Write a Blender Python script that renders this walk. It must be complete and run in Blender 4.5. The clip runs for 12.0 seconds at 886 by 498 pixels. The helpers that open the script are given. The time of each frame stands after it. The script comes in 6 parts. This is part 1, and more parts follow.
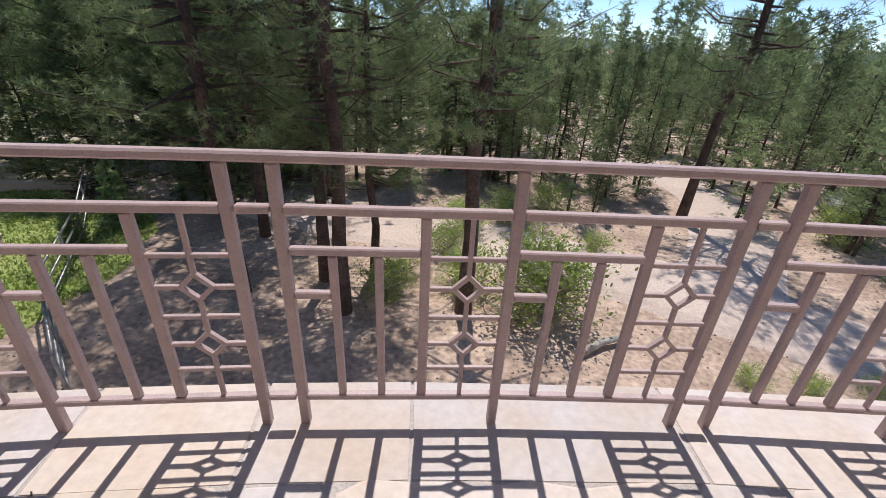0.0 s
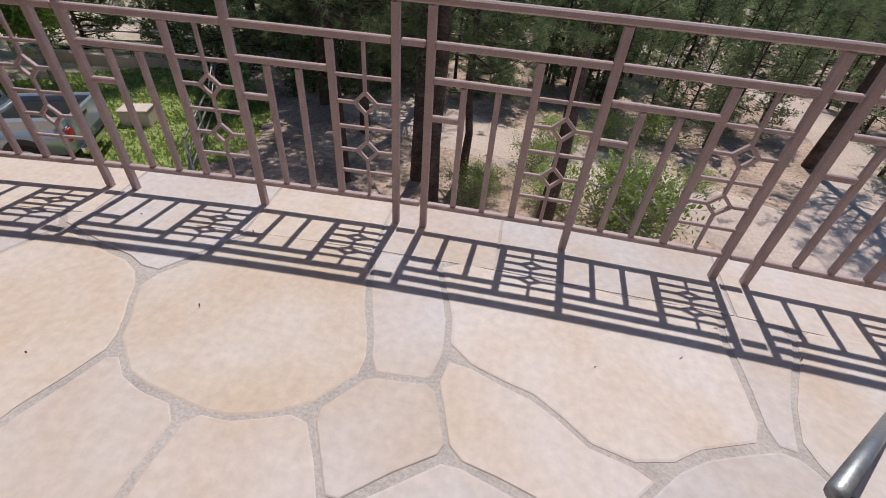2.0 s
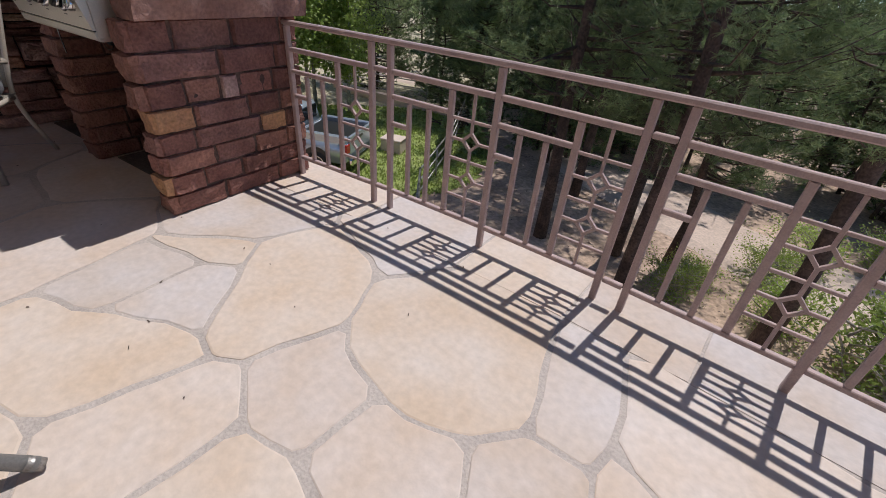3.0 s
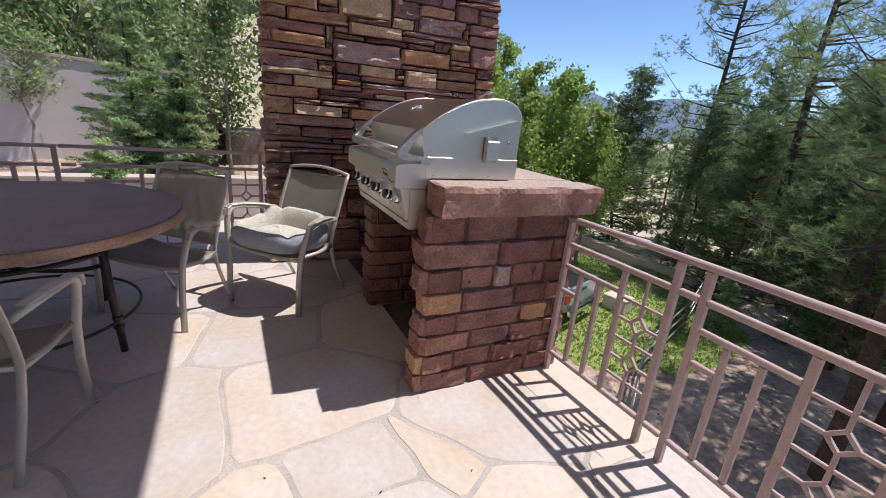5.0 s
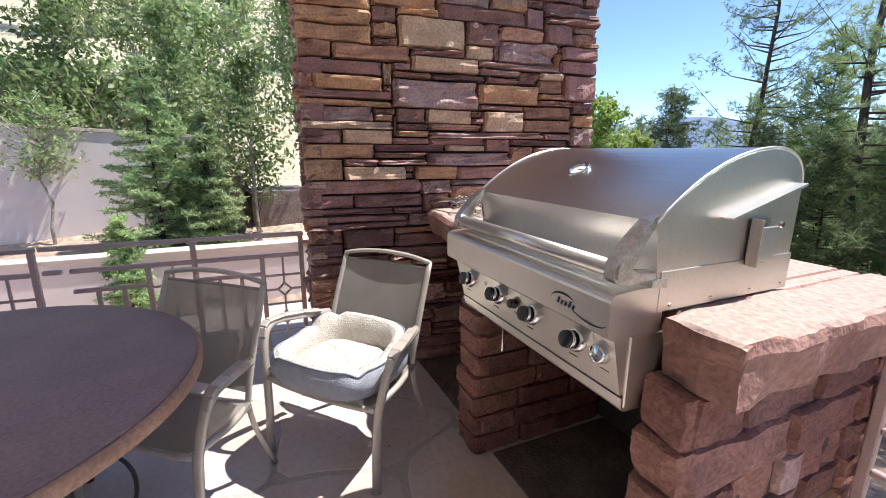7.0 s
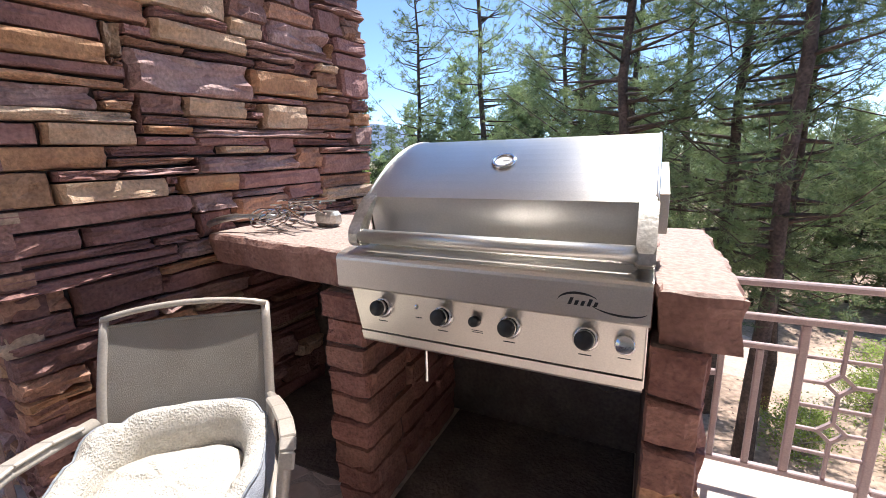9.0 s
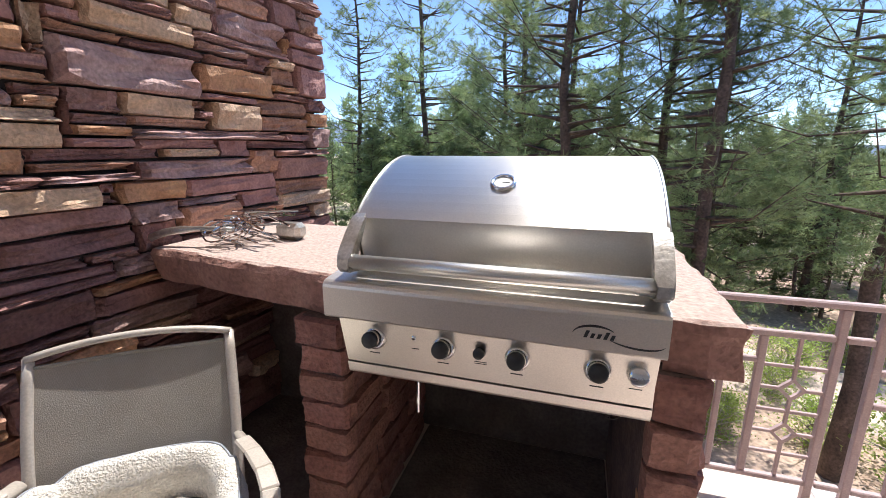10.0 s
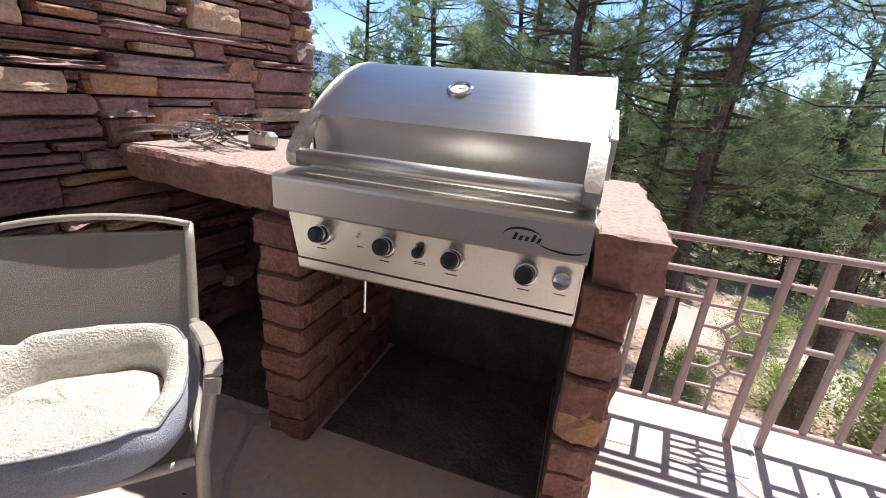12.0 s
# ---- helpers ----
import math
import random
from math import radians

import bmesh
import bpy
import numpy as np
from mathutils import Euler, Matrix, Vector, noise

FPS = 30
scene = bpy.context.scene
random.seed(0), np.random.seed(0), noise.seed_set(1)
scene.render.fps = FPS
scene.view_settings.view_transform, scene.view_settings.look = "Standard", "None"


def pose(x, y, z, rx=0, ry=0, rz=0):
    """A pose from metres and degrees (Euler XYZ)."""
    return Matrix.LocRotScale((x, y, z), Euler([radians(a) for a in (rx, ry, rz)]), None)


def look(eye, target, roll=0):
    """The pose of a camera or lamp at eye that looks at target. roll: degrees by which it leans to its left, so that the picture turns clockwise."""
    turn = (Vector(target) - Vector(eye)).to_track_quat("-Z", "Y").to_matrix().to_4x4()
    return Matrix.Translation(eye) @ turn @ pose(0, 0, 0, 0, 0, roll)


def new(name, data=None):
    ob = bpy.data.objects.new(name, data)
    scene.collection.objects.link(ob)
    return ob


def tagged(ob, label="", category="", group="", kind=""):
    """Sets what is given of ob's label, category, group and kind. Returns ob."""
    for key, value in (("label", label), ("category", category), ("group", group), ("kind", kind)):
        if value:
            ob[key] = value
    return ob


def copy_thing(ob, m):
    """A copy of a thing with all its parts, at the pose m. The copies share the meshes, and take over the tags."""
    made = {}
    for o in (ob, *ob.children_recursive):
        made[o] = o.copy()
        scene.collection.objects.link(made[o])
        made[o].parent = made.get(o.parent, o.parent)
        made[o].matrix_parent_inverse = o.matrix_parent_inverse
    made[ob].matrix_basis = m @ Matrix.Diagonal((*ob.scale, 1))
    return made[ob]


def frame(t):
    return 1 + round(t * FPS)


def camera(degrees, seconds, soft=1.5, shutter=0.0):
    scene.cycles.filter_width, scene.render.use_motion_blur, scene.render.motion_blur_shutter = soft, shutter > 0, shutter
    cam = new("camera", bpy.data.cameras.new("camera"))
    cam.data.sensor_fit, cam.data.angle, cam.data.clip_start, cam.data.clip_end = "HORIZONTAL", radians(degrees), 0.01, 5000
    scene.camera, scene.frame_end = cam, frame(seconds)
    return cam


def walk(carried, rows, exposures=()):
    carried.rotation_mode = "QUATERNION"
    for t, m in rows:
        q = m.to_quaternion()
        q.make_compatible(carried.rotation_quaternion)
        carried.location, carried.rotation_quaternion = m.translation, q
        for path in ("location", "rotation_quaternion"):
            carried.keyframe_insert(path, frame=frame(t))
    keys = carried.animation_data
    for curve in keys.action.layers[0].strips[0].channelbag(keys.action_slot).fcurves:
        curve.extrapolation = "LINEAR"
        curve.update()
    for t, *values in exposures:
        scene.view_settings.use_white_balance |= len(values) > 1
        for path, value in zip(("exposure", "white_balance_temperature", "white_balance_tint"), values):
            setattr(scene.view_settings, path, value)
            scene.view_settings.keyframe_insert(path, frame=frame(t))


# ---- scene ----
cam = camera(92.6, 12.0, soft=0.9)
PATH = [
    (0, (-0.267, 0.031, 1.227), (-0.129, 1.808, 0.321), 3.1),
    (0.5, (-0.358, -0.174, 1.192), (-0.248, 1.479, 0.071), 3.8),
    (1, (-0.308, -0.278, 1.16), (-0.282, 1.346, -0.008), 6.3),
    (1.5, (-0.281, -0.388, 1.144), (-0.338, 1.182, -0.094), 6.8),
    (2, (-0.319, -0.509, 1.157), (-0.517, 1.051, -0.079), 5.0),
    (2.5, (-0.368, -0.623, 1.182), (-0.912, 0.884, -0.015), 3.2),
    (3, (-0.374, -0.615, 1.239), (-1.384, 0.723, 0.148), 5.0),
    (3.5, (-0.337, -0.583, 1.274), (-1.677, 0.496, 0.255), 7.1),
    (3.7, (-0.357, -0.575, 1.296), (-1.816, 0.388, 0.324), 6.2),
    (5.3, (-1.136, -0.517, 1.423), (-2.929, 0.161, 0.854), 5.8),
    (5.5, (-1.225, -0.494, 1.427), (-3.032, 0.158, 0.868), 6.0),
    (6, (-1.523, -0.494, 1.417), (-3.349, 0.126, 0.885), 4.8),
    (6.5, (-1.837, -0.582, 1.439), (-3.672, 0.031, 0.932), 2.6),
    (7, (-2.163, -0.686, 1.486), (-4.011, -0.065, 1.039), 0.4),
    (7.5, (-2.423, -0.81, 1.484), (-4.082, 0.242, 1.103), 1.7),
    (7.7, (-2.504, -0.878, 1.476), (-4.057, 0.33, 1.114), 0.2),
    (9.3, (-2.891, -1.033, 1.462), (-3.844, 0.667, 1.012), -1.1),
    (9.5, (-2.946, -1.035, 1.471), (-3.853, 0.69, 1.022), -0.9),
    (10, (-3.009, -1.025, 1.528), (-3.78, 0.762, 1.067), -0.1),
    (10.5, (-2.99, -1.059, 1.47), (-3.742, 0.741, 1.032), 1.7),
    (11, (-2.959, -1.058, 1.416), (-3.7, 0.7, 0.814), 4.2),
    (11.5, (-2.936, -1.049, 1.391), (-3.67, 0.667, 0.675), 4.5),
    (12, (-2.843, -1.019, 1.412), (-3.577, 0.713, 0.733), 4.7),
]
EXPOSURES = [(0, 0.45), (1, 0.25), (2.5, 0.1), (3.7, 0.15), (5.5, 0.82), (7, 1.27), (7.7, 1.35), (9.5, 1.3), (12, 1.1)]
walk(cam, [(t, look(eye, target, roll)) for t, eye, target, roll in PATH], EXPOSURES)

# ---- world, sun and exposure ----
world = bpy.data.worlds.new("sky")
world.use_nodes = True
scene.world = world
wn = world.node_tree
sky = wn.nodes.new("ShaderNodeTexSky")
sky.sky_type, sky.sun_disc = "NISHITA", False
sky.sun_elevation, sky.sun_rotation = radians(65), radians(4)
sky.altitude, sky.dust_density, sky.ozone_density = 2600, 0.1, 4.0
sky.air_density = 0.75
wn.links.new(sky.outputs["Color"], wn.nodes["Background"].inputs["Color"])
wn.nodes["Background"].inputs["Strength"].default_value = 0.132
sun = new("sun", bpy.data.lights.new("sun", "SUN"))
sun.data.energy, sun.data.angle, sun.data.color = 3.1, radians(0.6), (1.0, 0.965, 0.945)
sun.matrix_world = pose(0, 0, 30, -25, 0, -4)

# ---- materials ----


def surf(name, c1, c2, scale=6.0, rough=0.7, bump=0.2, metal=0.0, rand=0.0, fine=60.0, world_space=False, grain=0.35):
    """Two-scale procedural surface: patches mix c1 with c2, a fine grain and bump lie on top."""
    m = bpy.data.materials.new(name)
    m.use_nodes = True
    nt = m.node_tree
    n, ln = nt.nodes, nt.links
    b = n["Principled BSDF"]
    if world_space:
        co = n.new("ShaderNodeNewGeometry").outputs["Position"]
    else:
        co = n.new("ShaderNodeTexCoord").outputs["Object"]
    t1, t2 = n.new("ShaderNodeTexNoise"), n.new("ShaderNodeTexNoise")
    t1.inputs["Scale"].default_value, t1.inputs["Detail"].default_value = scale, 6
    t2.inputs["Scale"].default_value, t2.inputs["Detail"].default_value = fine, 3
    for t in (t1, t2):
        ln.new(co, t.inputs["Vector"])
    ramp = n.new("ShaderNodeMapRange")
    ramp.inputs["From Min"].default_value, ramp.inputs["From Max"].default_value = 0.35, 0.65
    ln.new(t1.outputs["Fac"], ramp.inputs["Value"])
    mix = n.new("ShaderNodeMix")
    mix.data_type = "RGBA"
    mix.inputs["A"].default_value, mix.inputs["B"].default_value = (*c1, 1), (*c2, 1)
    ln.new(ramp.outputs["Result"], mix.inputs["Factor"])
    hsv = n.new("ShaderNodeHueSaturation")
    ln.new(mix.outputs["Result"], hsv.inputs["Color"])
    val = n.new("ShaderNodeMapRange")
    val.inputs["To Min"].default_value, val.inputs["To Max"].default_value = 1 - grain, 1 + grain
    val.inputs["From Min"].default_value, val.inputs["From Max"].default_value = 0.25, 0.75
    ln.new(t2.outputs["Fac"], val.inputs["Value"])
    if rand:
        inf = n.new("ShaderNodeObjectInfo")
        rr = n.new("ShaderNodeMapRange")
        rr.inputs["To Min"].default_value, rr.inputs["To Max"].default_value = 1 - rand, 1 + rand
        ln.new(inf.outputs["Random"], rr.inputs["Value"])
        mu = n.new("ShaderNodeMath")
        mu.operation = "MULTIPLY"
        ln.new(rr.outputs["Result"], mu.inputs[0])
        ln.new(val.outputs["Result"], mu.inputs[1])
        ln.new(mu.outputs["Value"], hsv.inputs["Value"])
    else:
        ln.new(val.outputs["Result"], hsv.inputs["Value"])
    ln.new(hsv.outputs["Color"], b.inputs["Base Color"])
    b.inputs["Roughness"].default_value, b.inputs["Metallic"].default_value = rough, metal
    if bump:
        bp = n.new("ShaderNodeBump")
        bp.inputs["Strength"].default_value, bp.inputs["Distance"].default_value = bump, 0.01
        add = n.new("ShaderNodeMath")
        add.operation = "ADD"
        ln.new(t1.outputs["Fac"], add.inputs[0])
        ln.new(t2.outputs["Fac"], add.inputs[1])
        ln.new(add.outputs["Value"], bp.inputs["Height"])
        ln.new(bp.outputs["Normal"], b.inputs["Normal"])
    return m


def stone_mix(name, stops, rough=0.85, bump=0.9, soft=False):
    """Stone whose colour is drawn for each piece from the stops (position, colour), with stains and grain."""
    m = surf(name, (1, 1, 1), (0.94, 0.85, 0.74), 2.6, rough, bump, 0, 0.05, 30.0, True, 0.09) if soft else surf(name, (1, 1, 1), (0.72, 0.68, 0.68), 9.0, rough, bump, 0, 0.22, 70.0, True, 0.3)
    nt = m.node_tree
    n, ln = nt.nodes, nt.links
    inf = n.new("ShaderNodeObjectInfo")
    ramp = n.new("ShaderNodeValToRGB")
    ramp.color_ramp.interpolation = "CONSTANT"
    while len(ramp.color_ramp.elements) < len(stops):
        ramp.color_ramp.elements.new(1.0)
    for e, (p, c) in zip(ramp.color_ramp.elements, stops):
        e.position, e.color = p, (*c, 1)
    wh = n.new("ShaderNodeTexWhiteNoise")
    wh.noise_dimensions = "1D"
    ln.new(inf.outputs["Random"], wh.inputs["W"])
    ln.new(wh.outputs["Value"], ramp.inputs["Fac"])
    mu = n.new("ShaderNodeMix")
    mu.data_type, mu.blend_type = "RGBA", "MULTIPLY"
    mu.inputs["Factor"].default_value = 1
    hsv = [k for k in n if k.bl_idname == "ShaderNodeHueSaturation"][0]
    ln.new(hsv.outputs["Color"], mu.inputs["A"])
    ln.new(ramp.outputs["Color"], mu.inputs["B"])
    ln.new(mu.outputs["Result"], n["Principled BSDF"].inputs["Base Color"])
    return m


def leafy(name, c1, c2, rand=0.25, through_light=0.25):
    m = surf(name, c1, c2, 1.3, 0.55, 0, 0, rand, 9.0, True, 0.45)
    nt = m.node_tree
    n, ln = nt.nodes, nt.links
    b = n["Principled BSDF"]
    tr = n.new("ShaderNodeBsdfTranslucent")
    ms = n.new("ShaderNodeMixShader")
    ms.inputs[0].default_value = through_light
    hsv = [k for k in n if k.bl_idname == "ShaderNodeHueSaturation"][0]
    ln.new(hsv.outputs["Color"], tr.inputs["Color"])
    ln.new(b.outputs[0], ms.inputs[1])
    ln.new(tr.outputs[0], ms.inputs[2])
    ln.new(ms.outputs[0], n["Material Output"].inputs["Surface"])
    return m


M_FLAG = stone_mix("flagstone", [(0, (0.64, 0.565, 0.53)), (0.3, (0.655, 0.58, 0.54)), (0.55, (0.61, 0.555, 0.54)), (0.8, (0.66, 0.57, 0.505))], 0.75, 0.16, True)
M_MORTAR = surf("mortar", (0.54, 0.475, 0.435), (0.44, 0.385, 0.355), 5, 0.9, 0.5, 0, 0, 90, True, 0.14)
M_KERB = surf("deck edge stone", (0.68, 0.56, 0.47), (0.62, 0.50, 0.43), 3, 0.8, 0.3, 0, 0.1, 70, True, 0.15)
M_RAIL = surf("painted steel", (0.53, 0.395, 0.375), (0.46, 0.34, 0.325), 14, 0.42, 0.15, 0.0, 0, 160, True, 0.12)
M_LEDGE = stone_mix("ledge stone", [(0, (0.31, 0.165, 0.142)), (0.30, (0.41, 0.23, 0.19)), (0.54, (0.52, 0.29, 0.195)), (0.70, (0.65, 0.39, 0.235)), (0.82, (0.50, 0.325, 0.285)), (0.93, (0.70, 0.52, 0.37))])
M_PIER = stone_mix("pier stone", [(0, (0.35, 0.165, 0.13)), (0.3, (0.29, 0.135, 0.11)), (0.6, (0.40, 0.20, 0.15)), (0.8, (0.33, 0.17, 0.14))])
M_ORANGE = surf("ochre stone", (0.60, 0.34, 0.18), (0.48, 0.25, 0.14), 9, 0.85, 0.8, 0, 0, 70, True, 0.25)
# deep shade under the grill counter, put into the colour
M_SHADEDARK = surf("shade-dark stone", (0.17, 0.138, 0.124), (0.105, 0.085, 0.076), 6, 0.95, 0.5, 0, 0, 60, True, 0.3)
M_MAUVE = surf("mauve stone", (0.40, 0.245, 0.225), (0.52, 0.355, 0.32), 9, 0.85, 0.9, 0, 0, 60, True, 0.3)
M_MAROON = surf("maroon stone", (0.31, 0.158, 0.142), (0.41, 0.225, 0.195), 9, 0.85, 0.8, 0, 0.15, 70, True, 0.25)
M_TAN = surf("tan stone", (0.70, 0.49, 0.33), (0.58, 0.38, 0.24), 9, 0.85, 0.8, 0, 0, 70, True, 0.25)
M_CEIL = surf("white plaster", (0.82, 0.80, 0.77), (0.78, 0.76, 0.73), 2, 0.9, 0.2, 0, 0, 90, True, 0.04)
M_DARKJOINT = surf("raked joint", (0.07, 0.05, 0.045), (0.045, 0.034, 0.03), 9, 0.95, 0.5, 0, 0, 60, True)
M_PIERJOINT = surf("pier joint", (0.17, 0.11, 0.09), (0.10, 0.065, 0.055), 9, 0.95, 0.5, 0, 0, 60, True)
M_SLAB = surf("sandstone slab", (0.43, 0.245, 0.195), (0.32, 0.165, 0.13), 5, 0.8, 0.8, 0, 0, 55, True, 0.25)
# a paler, greyer tone is mixed in where the slab's faces point up
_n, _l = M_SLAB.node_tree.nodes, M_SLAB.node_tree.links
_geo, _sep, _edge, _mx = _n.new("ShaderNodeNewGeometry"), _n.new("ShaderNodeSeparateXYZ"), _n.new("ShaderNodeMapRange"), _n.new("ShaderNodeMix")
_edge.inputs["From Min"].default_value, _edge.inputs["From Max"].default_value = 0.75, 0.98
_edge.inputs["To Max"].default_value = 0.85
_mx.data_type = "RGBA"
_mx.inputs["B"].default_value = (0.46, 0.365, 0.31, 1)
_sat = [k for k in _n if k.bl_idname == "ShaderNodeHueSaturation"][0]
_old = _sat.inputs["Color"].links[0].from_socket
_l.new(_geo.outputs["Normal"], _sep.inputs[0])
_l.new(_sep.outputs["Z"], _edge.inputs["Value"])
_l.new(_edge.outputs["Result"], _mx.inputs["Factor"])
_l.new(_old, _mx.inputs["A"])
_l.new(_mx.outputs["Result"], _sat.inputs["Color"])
M_STEEL = surf("brushed steel", (0.77, 0.72, 0.65), (0.70, 0.65, 0.585), 3, 0.38, 0.05, 1.0, 0, 240, False, 0.08)
M_LID = surf("brushed lid steel", (0.75, 0.715, 0.66), (0.68, 0.64, 0.58), 3, 0.33, 0.05, 1.0, 0, 260, False, 0.08)
# the lid is brushed from side to side
_b = M_LID.node_tree.nodes["Principled BSDF"]
_tan = M_LID.node_tree.nodes.new("ShaderNodeTangent")
_tan.direction_type, _tan.axis = "RADIAL", "X"
_b.inputs["Anisotropic"].default_value = 0.75
M_LID.node_tree.links.new(_tan.outputs[0], _b.inputs["Tangent"])
M_STEEL2 = surf("polished steel", (0.76, 0.735, 0.69), (0.70, 0.675, 0.63), 6, 0.38, 0.03, 1.0, 0, 200, False, 0.06)
M_STEELWORN = surf("worn steel", (0.66, 0.645, 0.61), (0.48, 0.455, 0.41), 22, 0.36, 0.1, 1.0, 0, 120, False, 0.2)
M_BLACK = surf("black plastic", (0.018, 0.018, 0.019), (0.03, 0.03, 0.03), 20, 0.35, 0.05, 0, 0, 100)
M_CHROME = surf("chrome", (0.75, 0.75, 0.75), (0.66, 0.66, 0.66), 20, 0.1, 0.0, 1.0, 0, 100, False, 0.05)
M_GLASS = surf("dial face", (0.75, 0.74, 0.70), (0.62, 0.60, 0.55), 30, 0.25, 0.0, 0, 0, 100)
M_FRAME = surf("champagne aluminium", (0.58, 0.52, 0.45), (0.53, 0.47, 0.40), 10, 0.42, 0.1, 0.25, 0, 150, False, 0.12)
M_FLEECE = surf("cream fleece", (0.70, 0.66, 0.59), (0.63, 0.58, 0.50), 40, 0.95, 1.0, 0, 0, 150, False, 0.2)
M_DENIM = surf("pale blue-grey canvas", (0.43, 0.45, 0.50), (0.36, 0.38, 0.43), 18, 0.9, 0.5, 0, 0, 260, False, 0.2)
M_PIPING = surf("grey piping", (0.30, 0.32, 0.35), (0.26, 0.28, 0.31), 20, 0.9, 0.2)
M_TABLETOP = surf("dark stone tabletop", (0.27, 0.18, 0.18), (0.32, 0.215, 0.21), 5, 0.5, 0.1, 0, 0, 90, False, 0.18)
M_TABLERIM = surf("tan stone rim", (0.52, 0.31, 0.21), (0.42, 0.24, 0.165), 9, 0.55, 0.4, 0, 0, 80, False, 0.25)
M_IRON = surf("dark bronze iron", (0.075, 0.058, 0.048), (0.05, 0.04, 0.034), 16, 0.45, 0.3, 0.5, 0, 120)
M_STUCCO = surf("pink stucco", (0.80, 0.70, 0.67), (0.75, 0.65, 0.625), 2, 0.95, 0.4, 0, 0, 120, True, 0.08)
M_BARK = surf("pine bark", (0.13, 0.09, 0.07), (0.065, 0.045, 0.037), 3.0, 0.95, 1.0, 0, 0.2, 22, True, 0.5)
M_ASPENBARK = surf("pale bark", (0.48, 0.45, 0.38), (0.28, 0.25, 0.20), 6, 0.9, 0.5, 0, 0.1, 25, True, 0.4)
M_NEEDLE = leafy("pine needles", (0.155, 0.225, 0.095), (0.35, 0.42, 0.195), 0.4, 0.45)
M_SPRUCE = leafy("spruce needles", (0.23, 0.35, 0.15), (0.48, 0.57, 0.29), 0.25, 0.4)
M_LEAF = leafy("bright leaves", (0.30, 0.41, 0.09), (0.42, 0.51, 0.15), 0.2, 0.5)
M_SHRUB = leafy("grey-green leaves", (0.20, 0.315, 0.10), (0.42, 0.50, 0.22), 0.4, 0.45)
M_GRASS = leafy("lawn grass", (0.36, 0.45, 0.12), (0.44, 0.51, 0.17), 0.1, 0.4)
M_ROAD = surf("pale driveway", (0.62, 0.49, 0.41), (0.55, 0.43, 0.355), 0.6, 0.95, 0.3, 0, 0, 14, True, 0.18)
M_DIRT = surf("needle-strewn dirt", (0.54, 0.395, 0.30), (0.36, 0.255, 0.19), 0.7, 0.95, 0.8, 0, 0, 9, True, 0.4)
# dry straw cover takes over from the needles on the hillside
_n, _l = M_DIRT.node_tree.nodes, M_DIRT.node_tree.links
_geo, _sep, _edge, _mx = _n.new("ShaderNodeNewGeometry"), _n.new("ShaderNodeSeparateXYZ"), _n.new("ShaderNodeMapRange"), _n.new("ShaderNodeMix")
_edge.inputs["From Min"].default_value, _edge.inputs["From Max"].default_value = -11.0, -13.5
_mx.data_type, _mx.blend_type = "RGBA", "MIX"
_mx.inputs["B"].default_value = (0.50, 0.43, 0.30, 1)
_sat = [k for k in _n if k.bl_idname == "ShaderNodeHueSaturation"][0]
_old = _sat.inputs["Color"].links[0].from_socket
_l.new(_geo.outputs["Position"], _sep.inputs[0])
_l.new(_sep.outputs["X"], _edge.inputs["Value"])
_l.new(_edge.outputs["Result"], _mx.inputs["Factor"])
_l.new(_old, _mx.inputs["A"])
_l.new(_mx.outputs["Result"], _sat.inputs["Color"])
M_ROCK = surf("field stone", (0.36, 0.27, 0.23), (0.26, 0.19, 0.17), 4, 0.9, 0.8, 0, 0.2, 30, True, 0.3)
M_CARPAINT = surf("silver-blue car paint", (0.50, 0.56, 0.62), (0.46, 0.52, 0.58), 2, 0.25, 0.0, 0.5, 0, 80, False, 0.03)
M_WHITEPAINT = surf("white car paint", (0.75, 0.76, 0.77), (0.70, 0.71, 0.72), 2, 0.25, 0.0, 0, 0, 80, False, 0.03)
M_WINDOW = surf("dark car glass", (0.015, 0.018, 0.02), (0.02, 0.022, 0.025), 2, 0.05, 0.0)
M_RUBBER = surf("rubber", (0.02, 0.02, 0.02), (0.03, 0.03, 0.03), 12, 0.85, 0.3)
M_TAIL = surf("red lamp lens", (0.45, 0.02, 0.02), (0.36, 0.015, 0.015), 12, 0.2, 0.0)
M_PIPE = surf("galvanised pipe", (0.45, 0.43, 0.40), (0.36, 0.34, 0.32), 12, 0.45, 0.2, 0.6, 0, 90)
M_TRIPOD = surf("grey tripod tube", (0.33, 0.34, 0.345), (0.27, 0.28, 0.285), 14, 0.42, 0.1, 0.6, 0, 140, False, 0.12)
M_OLIVE = surf("olive canvas", (0.065, 0.06, 0.035), (0.045, 0.042, 0.026), 14, 0.75, 0.4, 0, 0, 160)
# the air's blue haze over the distance is painted into the ridge colour
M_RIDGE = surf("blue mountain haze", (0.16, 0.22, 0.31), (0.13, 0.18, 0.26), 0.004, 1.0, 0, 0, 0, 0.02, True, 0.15)

